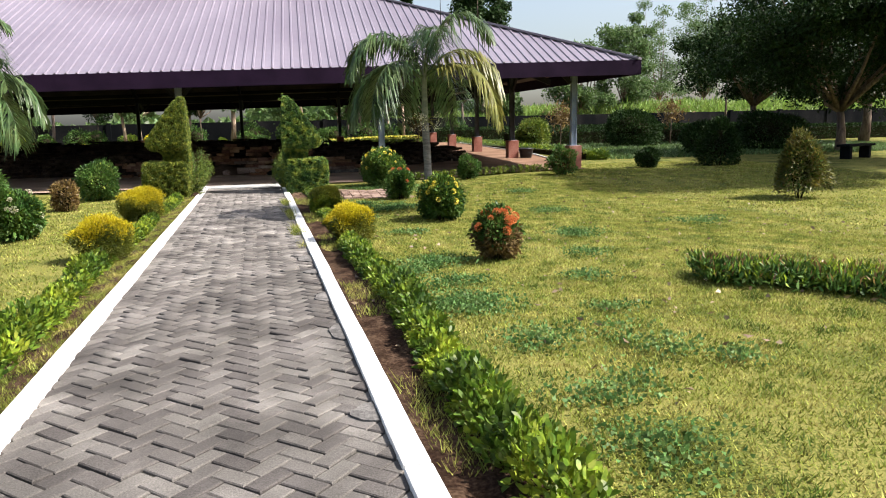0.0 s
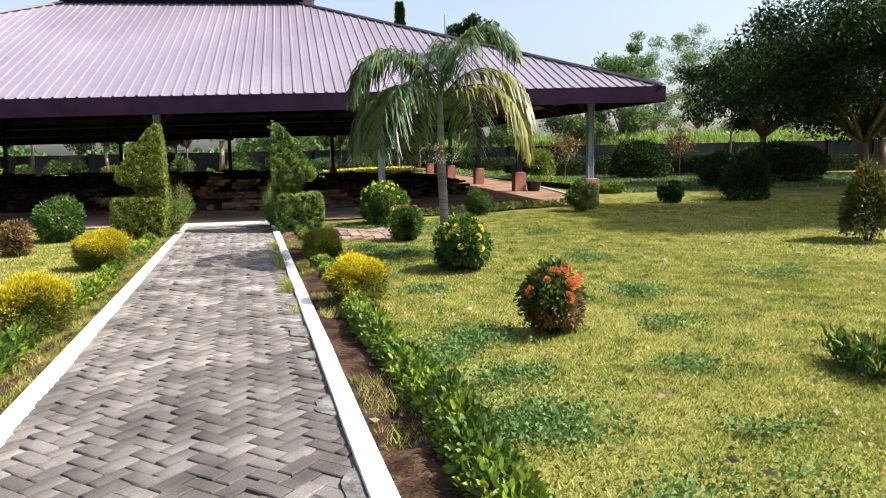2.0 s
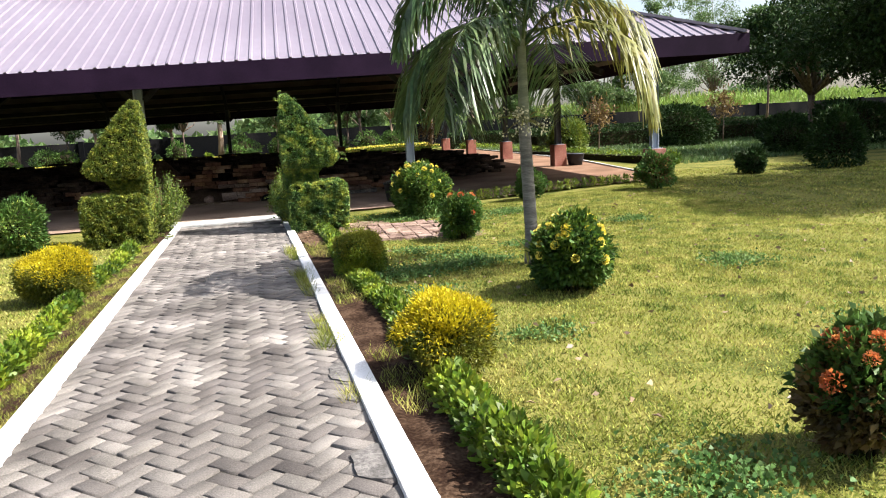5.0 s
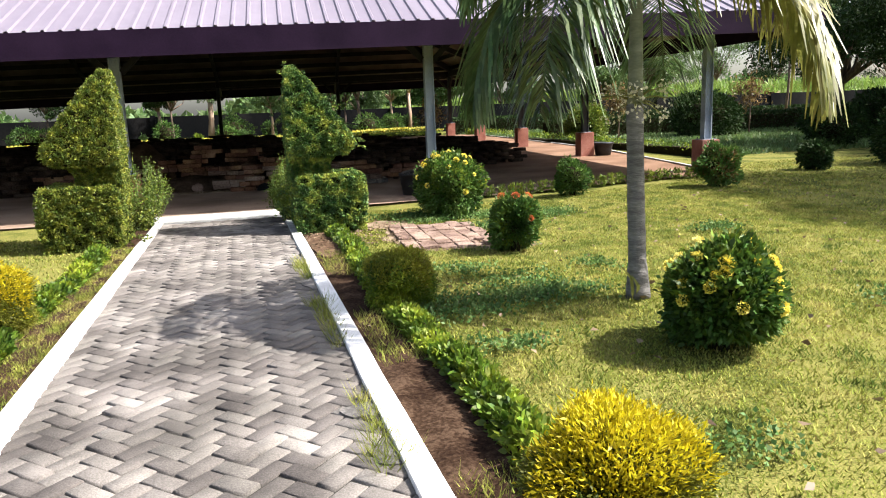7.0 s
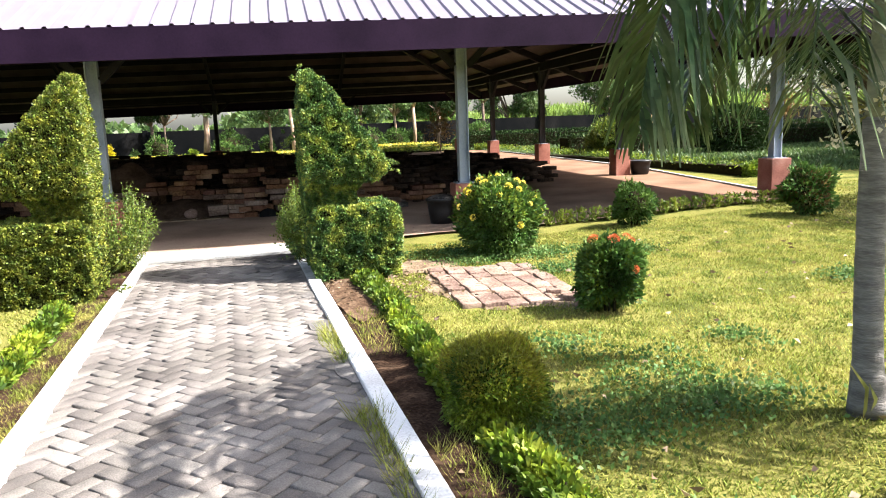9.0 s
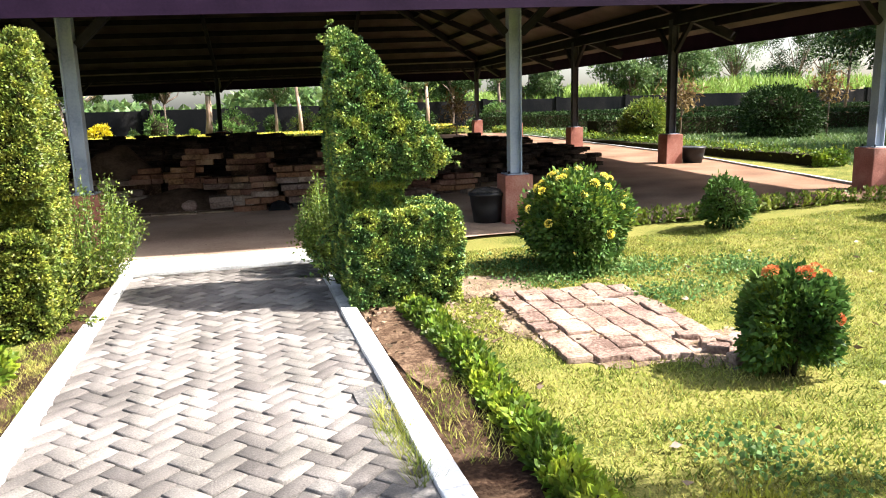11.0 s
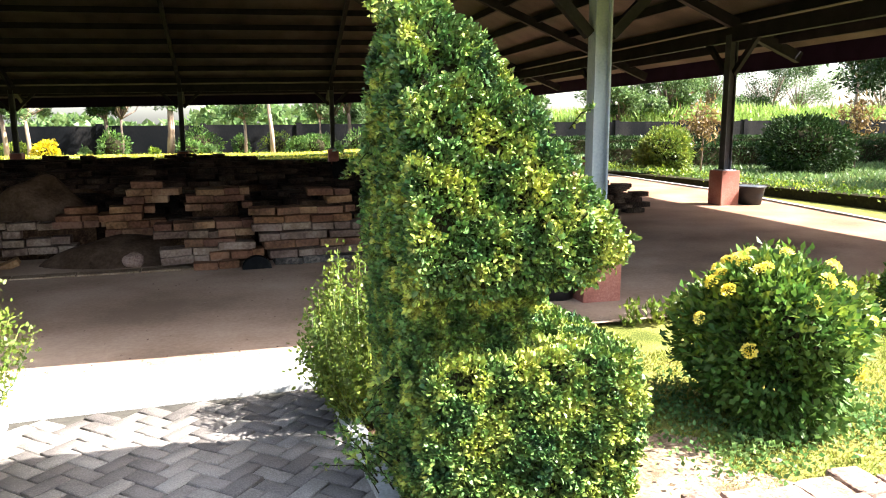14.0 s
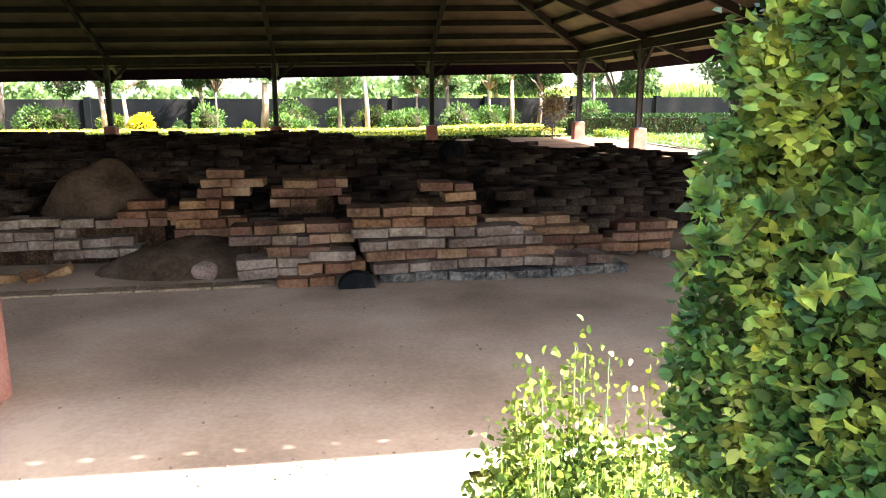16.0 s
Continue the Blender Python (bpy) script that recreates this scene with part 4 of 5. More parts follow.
    for k in range(26):
        a = g.uniform(0, 6.28)
        e = top + np.array([math.cos(a) * g.uniform(0.1, 0.3), math.sin(a) * g.uniform(0.1, 0.3), -0.62 + g.uniform(-0.12, 0.14)])
        tube(bm, [tuple(top + [0, 0, -0.6]), tuple((top + [0, 0, -0.55] + e) / 2), tuple(e)], (0.008, 0.005, 0.003), 4)
        P.append(e + g.normal(0, 0.03, (9, 3)))
    st = part("flower_stalk", bm, L_PALMY, t)
    P = np.concatenate(P)
    part("blossom", leaf_mesh("blossom", P, g.normal(size=P.shape), 0.03, 0.025), M_CREAM, st)
    return t


palm("palm_tree", 2.88, 12.23, 2.12, "young palm with a slim ringed trunk and drooping fronds", 3, 11, (5, 10), -0.05, 1.55)
palm("palm_tree", -4.4, 12.6, 1.95, "young palm with yellow-green drooping fronds", 5, 12, (3, 8), 0.0, 1.4)

# ---- old brick slab in the lawn ----
slab = thing("brick_slab", pose(2.33, 16.25, -0.022, 0, 0, -4), "old pinkish brick footing lying flush in the lawn", "brick footing")
bm = bmesh.new()
box(bm, -0.5, 0.5, -0.78, 0.9, -0.06, 0.012)
part("mortar_bed", bm, M_SANDY, slab, "earth-filled joints of the footing")
g = np.random.default_rng(2)
xx = -0.53
while xx < 0.5:
    wd = g.uniform(0.17, 0.23)
    yy = -0.86 - g.uniform(0, 0.12) + 0.25 * max(0, -xx - 0.3)
    while yy < 0.9:
        ln = g.uniform(0.17, 0.36)
        y1 = min(yy + ln, 0.94 + g.uniform(-0.04, 0.04))
        if y1 - yy > 0.09 and not (0.0 < xx < 0.2 and -0.62 < yy < -0.4):
            bm = box(bmesh.new(), xx + 0.006, xx + wd - 0.006, yy + 0.006, y1 - 0.006, -0.05, 0.03 + g.uniform(-0.008, 0.012), 0.014)
            bmesh.ops.subdivide_edges(bm, edges=[e for e in bm.edges if e.calc_length() > 0.1], cuts=2, use_grid_fill=True)
            for v in bm.verts:
                v.co += Vector(noise.noise_vector(v.co * 7 + Vector((xx * 9, yy * 5, 0)))) * 0.014
            part("brick", bm, M_SLAB, slab)
        yy = y1 if y1 - yy > 0.09 else yy + 0.2
    xx += wd
for k in range(7):
    x, y = 2.75 + g.uniform(-0.1, 0.25), 15.2 + g.uniform(-0.15, 0.4)
    bm = box(bmesh.new(), -0.07, 0.07, -0.05, 0.05, -0.03, 0.04, 0.015)
    bmesh.ops.rotate(bm, cent=(0, 0, 0), matrix=Matrix.Rotation(g.uniform(0, 3), 3, "Z"), verts=bm.verts)
    tagged(part("brick_fragment", bm, M_SLAB, at=pose(x, y, 0)), "broken piece of old brick on the soil", "brick", "brick fragments")

# ---- tubs and pots ----
def pot(name, x, y, r, h, label, lid=False, plant=False):
    t = thing(name, pose(x, y, gz(x, y) + 0.012), label, "planter")
    bm = bmesh.new()
    tube(bm, [(0, 0, 0), (0, 0, h * 0.5), (0, 0, h * 0.88), (0, 0, h * 0.89), (0, 0, h)], (r * 0.78, r * 0.92, r, r * 1.08, r * 1.08), 24)
    part("tub", bm, M_BLACK, t)
    if lid:
        bm = bmesh.new()
        tube(bm, [(0, 0, h), (0, 0, h + 0.03), (0, 0, h + 0.06)], (r * 0.95, r * 0.8, r * 0.3), 20)
        part("lid", bm, M_STONE, t, "grey worn lid")
    if plant:
        bm = bmesh.new()
        tube(bm, [(0, 0, h * 0.8), (0.03, 0, h + 0.5), (0, 0.03, h + 0.85)], (0.015, 0.01, 0.006), 5)
        part("stem", bm, M_BARK, t)
        P = rng.normal(0, 0.16, (260, 3)) + np.array([0, 0, h + 0.75])
        part("foliage", leaf_mesh("foliage", P, rng.normal(size=P.shape), 0.09, 0.04), L_BRONZE, t)


pot("tub", 3.14, 20.95, 0.24, 0.42, "black plastic tub with a pale lid beside a post", lid=True)
px, py = pav(0.52, S - 0.1)
pot("plant_pot", px, py, 0.27, 0.36, "black plastic plant pot beside a post")

bench = thing("bench", pose(20.0, 20.6, gz(20, 20.6) - 0.03, 0, 0, 20), "dark concrete bench in the shade of the trees", "bench")
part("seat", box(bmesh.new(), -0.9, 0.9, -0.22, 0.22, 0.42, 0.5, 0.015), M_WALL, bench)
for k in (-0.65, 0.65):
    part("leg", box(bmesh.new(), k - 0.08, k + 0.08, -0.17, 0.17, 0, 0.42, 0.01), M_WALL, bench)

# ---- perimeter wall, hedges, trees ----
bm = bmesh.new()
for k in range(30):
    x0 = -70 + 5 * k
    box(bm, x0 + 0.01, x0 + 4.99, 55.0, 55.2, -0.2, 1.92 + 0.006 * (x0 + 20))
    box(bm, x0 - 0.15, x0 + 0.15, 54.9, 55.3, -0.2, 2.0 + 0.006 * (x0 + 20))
tagged(part("wall_north", bm, M_WALL), "long weathered concrete boundary wall, shade in its dark colour", "wall", kind="structure")


def hedge_row(name, x0, x1, y0, y1, h, leaf, label, n, ln=0.12, wd=0.05, top=None):
    t = thing(name, Matrix(), label, "hedge")
    P = np.stack([rng.uniform(x0, x1, n), rng.uniform(y0, y1, n), rng.uniform(0, h, n)], 1)
    face = rng.integers(0, 5, n)
    P[face == 0, 1], P[face == 1, 1] = y0, y1
    P[face >= 2, 2] = h
    P[face == 4, 1], = y0,
    P[face == 4, 2] = rng.uniform(0, h, (face == 4).sum())
    P += rng.normal(0, 0.05, P.shape)
    P[:, 2] = np.abs(P[:, 2]) + gz(P[:, 0], P[:, 1])
    part("foliage", leaf_mesh("foliage", P, unit(rng.normal(0, 0.7, P.shape) + np.array([0, -0.3, 0.5])), ln, wd), leaf, t)["kind"] = "stuff"
    bm = box(bmesh.new(), x0 + 0.1, x1 - 0.1, y0 + 0.1, y1 - 0.1, -0.1, h * 0.9 + gz(x0, y0))
    part("core", bm, M_TWIG, t)
    if top:
        k = rng.random(n) < 0.3
        Q = P[k]
        Q[:, 2] = h + gz(Q[:, 0], Q[:, 1]) + rng.uniform(0, 0.05, len(Q))
        part("blossom", leaf_mesh("flowers", Q, unit(rng.normal(0, 0.6, Q.shape) + np.array([0, 0, 1.0])), ln, wd * 1.4), top, t)["kind"] = "stuff"


hedge_row("clipped_hedge", 12.8, 60, 36.0, 37.1, 0.75, L_TREE, "long dark clipped hedge before the wall", 16000, top=L_TREE)
hedge_row("clipped_hedge", 11.5, 40, 46.0, 47.2, 0.8, L_TREE, "dark clipped hedge along the boundary wall", 12000, top=L_TREE)
hedge_row("flower_hedge", -30, 10.5, 47.0, 48.0, 0.35, L_HEDGE, "low hedge topped with bright yellow flowers", 16000, 0.1, 0.05, top=M_YFLOW)
hedge_row("flower_hedge", -30, 10.5, 44.6, 45.3, 0.26, L_HEDGE, "low hedge topped with bright yellow flowers", 9000, 0.09, 0.05, top=M_YFLOW)
hedge_row("low_hedge", 11.6, 12.3, 24.0, 44.0, 0.24, L_HEDGE, "low green hedge along the terrace edging", 7000, 0.08, 0.04)


def tree(name, x, y, h, r, leaf, bark, label, seed, n=9000, ln=0.16, wd=0.07, crown0=0.35, fork=4, trunk=0.14, nclump=26, flat=0.75, gap=0.75):
    """Tapered trunk with limbs; the crown is many clumps of leaves with gaps."""
    g = np.random.default_rng(seed)
    t = thing(name, pose(x, y, gz(x, y) - 0.05), label, "tree")
    bm = bmesh.new()
    hb = h * crown0
    j = np.array([g.normal(0, 0.05) * h * 0.3, g.normal(0, 0.03) * h, hb])
    tube(bm, [(0, 0, 0), tuple(j * 0.5 + [0.04 * h * 0.2, 0, 0]), tuple(j)], (trunk * 1.35, trunk, trunk * 0.85), 9)
    C = []
    for k in range(nclump):
        d = g.normal(size=3)
        d /= np.linalg.norm(d)
        C.append(d * r * g.uniform(0.45, 1.0) * np.array([1, 1, flat * (h - hb) / (2 * r) * 1.3]) + np.array([0, 0, (h + hb) / 2]))
    C = np.array(C)
    ends = [C[k] for k in range(0, nclump, max(1, nclump // (fork * 3)))]
    for k, e in enumerate(ends):
        m = (j + e) / 2 + g.normal(0, 0.08 * r, 3)
        tube(bm, [tuple(j - [0, 0, 0.05]), tuple(m), tuple(e)], (trunk * 0.62, trunk * 0.38, trunk * 0.1), 6)
    part("trunk", bm, bark, t)
    cr_ = r * gap * 0.55
    idx = g.integers(0, nclump, n)
    sz = g.uniform(0.6, 1.15, nclump)[idx][:, None]
    P = C[idx] + unit(g.normal(size=(n, 3))) * (g.random((n, 1)) ** 0.5) * cr_ * sz * np.array([1, 1, 0.7])
    part("crown", leaf_mesh("crown", P, unit(g.normal(0, 0.8, P.shape) + np.array([0, 0, -0.25])), ln, wd), leaf, t)["kind"] = "stuff"
    return t


tree("mango_tree", 23.0, 24.5, 7.6, 5.2, L_TREE, M_BARK, "broad dark mango tree with low branching trunk", 1, 50000, 0.2, 0.075, 0.22, 5, 0.17, 70, 0.62, 0.52)
tree("mango_tree", 17.4, 13.9, 10.4, 3.7, L_TREE, M_BARK, "broad dark-leaved tree shading the lawn", 2, 42000, 0.22, 0.08, 0.45, 4, 0.22, 44, 0.6, 0.6)
tree("mango_tree", 22.5, 16.8, 10.0, 4.6, L_TREE, M_BARK, "dark-leaved tree shading the far lawn", 3, 42000, 0.22, 0.08, 0.4, 4, 0.22, 50, 0.6, 0.6)
tree("mango_tree", 26.5, 34.5, 8.2, 3.9, L_TREE, M_BARK, "dark-leaved tree behind the clipped hedge", 7, 20000, 0.24, 0.09, 0.25, 4, 0.2, 36, 0.7, 0.6)
tree("mango_tree", 31.5, 32.0, 9.0, 5.0, L_TREE, M_BARK, "tall dark-leaved tree behind the lawn", 8, 20000, 0.26, 0.1, 0.22, 4, 0.22, 40, 0.7, 0.6)
tree("young_tree", 30.0, 42.0, 7.5, 2.6, L_LIGHT, M_BARK, "slim tree with large drooping leaves by the hedge", 5, 3800, 0.3, 0.12, 0.5, 4, 0.07, 20, 0.7, 0.55)
# trees beyond the wall
for k, (x, y, h, r, lf) in enumerate(((27, 58, 7.4, 3.0, L_LIGHT), (32.5, 60, 10.5, 3.4, L_LIGHT), (57, 95, 17, 5.6, L_LIGHT), (66, 98, 18, 6.0, L_LIGHT), (78, 100, 17, 6.2, L_TREE), (90, 106, 17, 6.4, L_LIGHT), (20, 60, 6.5, 2.8, L_LIGHT), (104, 104, 16, 6, L_TREE), (18, 72, 6.5, 3, L_LIGHT), (12, 80, 6, 3, L_LIGHT))):
    tree("boundary_tree", x, y, h, r, lf, M_BARK, "tall airy green tree beyond the wall", 30 + k, 12000, 0.28, 0.12, 0.25, 4, 0.13, 34, 1.0, 0.55)
con = thing("conifer", pose(14.6, 70, 0.4), "slender dark conifer far beyond the roof", "tree")
part("trunk", tube(bmesh.new(), [(0, 0, 0), (0, 0, 8), (0, 0, 15)], (0.25, 0.15, 0.03), 8), M_BARK, con)
zc = rng.uniform(2, 15.3, 7000)
ac = rng.uniform(0, 6.28, 7000)
rc = (15.5 - zc) * 0.1 * np.sqrt(rng.random(7000)) * (1 + 0.3 * np.sin(zc * 4)) + 0.05
P = np.stack([rc * np.cos(ac), rc * np.sin(ac), zc], 1)
part("crown", leaf_mesh("crown", P, unit(np.stack([np.cos(ac), np.sin(ac), np.full(7000, 0.5)], 1) + rng.normal(0, 0.3, (7000, 3))), 0.4, 0.14), L_TREE, con)["kind"] = "stuff"
tree("far_tree", 22, 70, 14.2, 2.6, L_TREE, M_BARK, "tall dark tree far beyond the roof", 61, 9000, 0.4, 0.16, 0.55, 3, 0.22, 26, 0.9, 0.85)
# garden trees between the flower hedges and the wall
for k, (x, lean, h, r, bk, lf) in enumerate(((-24, 0, 6, 2.2, M_BARK, L_LIGHT), (-18.5, 0, 5.5, 2.0, M_BARK, L_LIGHT), (-13, 0, 6, 2.4, M_BARK, L_LIGHT), (-8.3, 0, 5.0, 1.9, M_BARKL, L_LIGHT), (-4.2, 0, 4.6, 1.3, M_BARK, L_TREE), (-1.6, 0, 6.5, 2.0, M_BARKL, L_LIGHT), (3.2, 0, 6.2, 1.6, M_BARKL, L_LIGHT), (5.6, 0, 4.5, 1.0, M_BARKL, L_LIGHT), (7.3, 0, 5.0, 1.4, M_BARK, L_TREE), (10.2, 0, 5.6, 1.5, M_BARKL, L_LIGHT), (11.8, 0, 4.4, 1.2, M_BARK, L_TREE), (15.0, 0, 6.0, 1.8, M_BARK, L_LIGHT))):
    tree("garden_tree", x, 51.0 + (k % 3) * 0.7, h, r, lf, bk, "slim garden tree with pale forked trunk" if bk is M_BARKL else "slim dark-trunked garden tree", 80 + k, 4200, 0.17, 0.07, 0.45, 3, 0.1 if k != 5 else 0.16, 18, 0.9, 0.6)
for k, (x, y, r, h) in enumerate(((-6.3, 48.5, 0.6, 1.0), (-0.2, 51.5, 1.2, 1.5), (4.6, 51, 0.8, 1.1), (9, 50.5, 0.8, 1.2), (-11, 51, 1.1, 1.3), (13.5, 49, 0.9, 1.4))):
    shrub("garden_shrub", x, y, r, h, L_GOLD if k == 0 else L_DARK, "yellow-leaved shrub before the wall" if k == 0 else "dark green shrub before the wall", n=1500, ln=0.13, wd=0.06, seed=40 + k)

for k in range(22):
    x, y, h = -17 + 1.45 * k + rng.uniform(-0.5, 0.5), rng.uniform(48.8, 53.8), rng.uniform(0.5, 1.5)
    shrub("garden_shrub", x, y, h * rng.uniform(0.4, 0.8), h, (L_LIGHT, L_DARK, L_HEDGE, L_DARK)[k % 4], "leafy garden shrub before the boundary wall", n=700, ln=0.15, wd=0.06, seed=140 + k, group="shrubs before the wall")
for k in range(7):
    tree("garden_tree", -15 + 4.1 * k + rng.uniform(-1, 1), 49.8 + rng.uniform(0, 3), 5.2, 1.5, (L_LIGHT, L_TREE)[k % 2], (M_BARKL, M_BARK)[k % 2], "slim leaning garden tree", 170 + k, 3000, 0.17, 0.07, 0.4, 3, 0.08, 15, 0.9, 0.6)

# cane field beyond the wall
n = 90000
P = np.stack([rng.uniform(-90, 110, n), 57 + 60 * rng.random(n) ** 1.6, np.zeros(n)], 1)
P[:, 2] = rng.uniform(-0.2, 0.9, n) + (P[:, 1] - 57) * 0.015 + 1.0 * smooth((P[:, 0] - 5) / 15) + 1.1 * smooth((P[:, 0] - 22) / 12)
tagged(part("cane_field", leaf_mesh("cane_field", P, unit(rng.normal(0, 0.45, P.shape) + np.array([0, 0, 1.0])), 0.75, 0.1), L_CANE), "bright green field of tall cane beyond the wall", "field", kind="stuff")
n = 26000
P = np.stack([rng.uniform(-240, 300, n), rng.uniform(190, 215, n), np.zeros(n)], 1)
P[:, 2] = rng.random(n) * (6 + 3 * np.sin(P[:, 0] * 0.05) + 2 * np.sin(P[:, 0] * 0.17))
tagged(part("far_woods", leaf_mesh("far_woods", P, rng.normal(size=P.shape), 2.2, 1.4), L_LIGHT), "hazy line of distant trees", "trees", kind="stuff")

# ---- brick ruin under the shelter ----
def brick_boxes(B):
    """Joined bricks: rows of centre, half size, turn."""
    B = np.asarray(B)
    n = len(B)
    sg = np.array([[-1, -1, -1], [1, -1, -1], [1, 1, -1], [-1, 1, -1], [-1, -1, 1], [1, -1, 1], [1, 1, 1], [-1, 1, 1]], float)
    C = sg[None] * B[:, None, 3:6]
    c, s = np.cos(B[:, 6])[:, None], np.sin(B[:, 6])[:, None]
    V = np.stack([C[..., 0] * c - C[..., 1] * s, C[..., 0] * s + C[..., 1] * c, C[..., 2]], -1) + B[:, None, :3]
    F = np.array([[4, 5, 6, 7], [0, 1, 5, 4], [1, 2, 6, 5], [2, 3, 7, 6], [3, 0, 4, 7]])
    return V.reshape(-1, 3), (F[None] + 8 * np.arange(n)[:, None, None]).reshape(-1, 4)


ruin = thing("temple_ruin", Matrix(), "low ruin of an ancient brick temple, walls broken to knee height", "ruin")
BW, BD, BH = 0.37, 0.21, 0.093
g = np.random.default_rng(11)


BLOCKS = (
    (-0.6, 1.9, 24.35, 25.6, 0.5), (-0.3, 0.4, 25.0, 25.6, 0.6), (-1.2, -0.5, 25.2, 26.0, 0.8), (-3.1, -1.5, 25.0, 26.2, 0.46), (-6.0, -3.3, 24.9, 27.0, 0.6),
    (2.2, 3.3, 24.3, 25.2, 0.4), (2.3, 4.3, 24.8, 26.6, 0.62), (4.3, 7.4, 25.6, 28.5, 0.5))
# front masonry, course by course: x from, x to, front y, height of its bed, material
COURSES = [(-0.28, 0.22, 23.46, 0.0, M_BRICKO), (0.62, 3.15, 23.42, 0.0, M_STONE), (0.58, 3.0, 23.48, 0.1, M_BRICKP), (0.56, 2.42, 23.55, 0.195, M_BRICK), (0.5, 2.28, 23.62, 0.29, M_BRICKP),
           (0.46, 2.02, 23.69, 0.385, M_BRICKP), (0.44, 1.66, 23.76, 0.48, M_BRICKO), (0.42, 1.6, 23.86, 0.575, M_BRICK), (1.05, 1.72, 24.12, 0.67, M_BRICKO), (1.2, 1.72, 24.16, 0.765, M_BRICK),
           (-0.68, -0.1, 23.6, 0.05, M_BRICKP), (-0.12, 0.4, 23.56, 0.1, M_BRICKO), (-0.62, -0.02, 23.66, 0.145, M_BRICKP), (0.0, 0.42, 23.62, 0.195, M_BRICKP), (-0.6, 0.2, 23.72, 0.24, M_BRICK),
           (-0.7, -0.1, 23.8, 0.335, M_BRICKP), (0.05, 0.45, 23.78, 0.335, M_BRICK), (-0.74, 0.44, 23.9, 0.43, M_BRICK), (-0.35, 0.36, 24.75, 0.56, M_BRICK), (-0.35, 0.36, 24.8, 0.655, M_BRICK), (-0.2, 0.36, 24.84, 0.75, M_BRICK),
           (-1.38, -0.6, 24.62, 0.28, M_BRICK), (-1.38, -0.64, 24.64, 0.375, M_BRICKO), (-1.4, -0.62, 24.67, 0.47, M_BRICKO), (-1.26, -0.9, 24.72, 0.565, M_BRICKO), (-1.1, -0.6, 24.95, 0.66, M_BRICK), (-1.1, -0.45, 25.0, 0.755, M_BRICK), (-1.02, -0.7, 25.05, 0.85, M_BRICK),
           (-1.95, -1.42, 24.75, 0.38, M_BRICK), (-1.9, -1.42, 24.78, 0.475, M_BRICKO), (-1.86, -1.5, 24.82, 0.57, M_BRICKO),
           (-2.5, -1.72, 24.62, 0.1, M_BRICKP), (-3.1, -1.78, 24.68, 0.195, M_BRICKP), (-3.2, -1.85, 24.74, 0.29, M_BRICKP), (-3.25, -1.9, 24.8, 0.385, M_BRICKP), (-3.8, -3.3, 24.6, 0.05, M_BRICKP), (-4.1, -3.35, 24.7, 0.145, M_BRICK), (-4.2, -3.4, 24.76, 0.24, M_BRICK), (-4.4, -3.45, 24.8, 0.335, M_BRICK),
           (2.4, 3.3, 23.95, 0.1, M_BRICK), (2.25, 3.1, 24.02, 0.195, M_BRICK), (2.1, 2.9, 24.1, 0.29, M_BRICK), (1.9, 2.8, 24.2, 0.385, M_BRICK), (3.35, 4.0, 24.2, 0.05, M_BRICKO), (3.4, 4.1, 24.3, 0.145, M_BRICK), (3.5, 4.1, 24.4, 0.24, M_BRICK)]


def ruin_h(x, y):
    """Height of the standing masonry above the floor."""
    h = max([b[4] for b in BLOCKS if b[0] < x < b[1] and b[2] < y < b[3]], default=0)
    n1 = noise.noise(Vector((x * 0.8, y * 0.8, 3.0)))
    n2 = noise.noise(Vector((x * 2.1, y * 2.1, 9.0)))
    if h == 0 and 25.4 < y < 37 and -13 < x < 7.2 - 0.3 * abs(y - 30):
        h = 0.5 + 0.3 * n1 + 0.35 * n2 * n2
        if y > 28.5 and x < 1.2:
            h = 0.74 + 0.2 * n1 + 0.14 * n2
        elif y > 28.5:
            h = 0.52 + 0.28 * n1 + 0.15 * n2
    elif h > 0.5:
        h += 0.14 * n2
    return max(h, 0)


rest = []
yy, row = 23.45, 0
while yy < 37.5:
    col = -13.0 + (0.18 if row % 2 else 0)
    while col < 8:
        z0 = gz(col, yy) + 0.012
        hh = ruin_h(col, yy)
        if hh > 0.05:
            nb = int(hh / BH + 0.5)
            front = ruin_h(col, yy - BD)
            lo = max(0, int(front / BH) - 1)
            for k in range(lo, nb):
                if g.random() < ((0.05 if yy < 25.2 and col > -0.5 else 0.3) if k == nb - 1 else 0.03):
                    continue
                b = (col + g.normal(0, 0.012) + (0.16 if k % 2 else 0), yy + g.normal(0, 0.026) + 0.012 * k, z0 + BH * (k + 0.5), BW / 2 - 0.006 - 0.05 * g.random() ** 2, BD / 2 + 0.018 * g.random(), BH / 2 - 0.003 - 0.008 * g.random() ** 2, g.normal(0, 0.035))
                rest.append(b)
        col += BW
    yy += BD
    row += 1
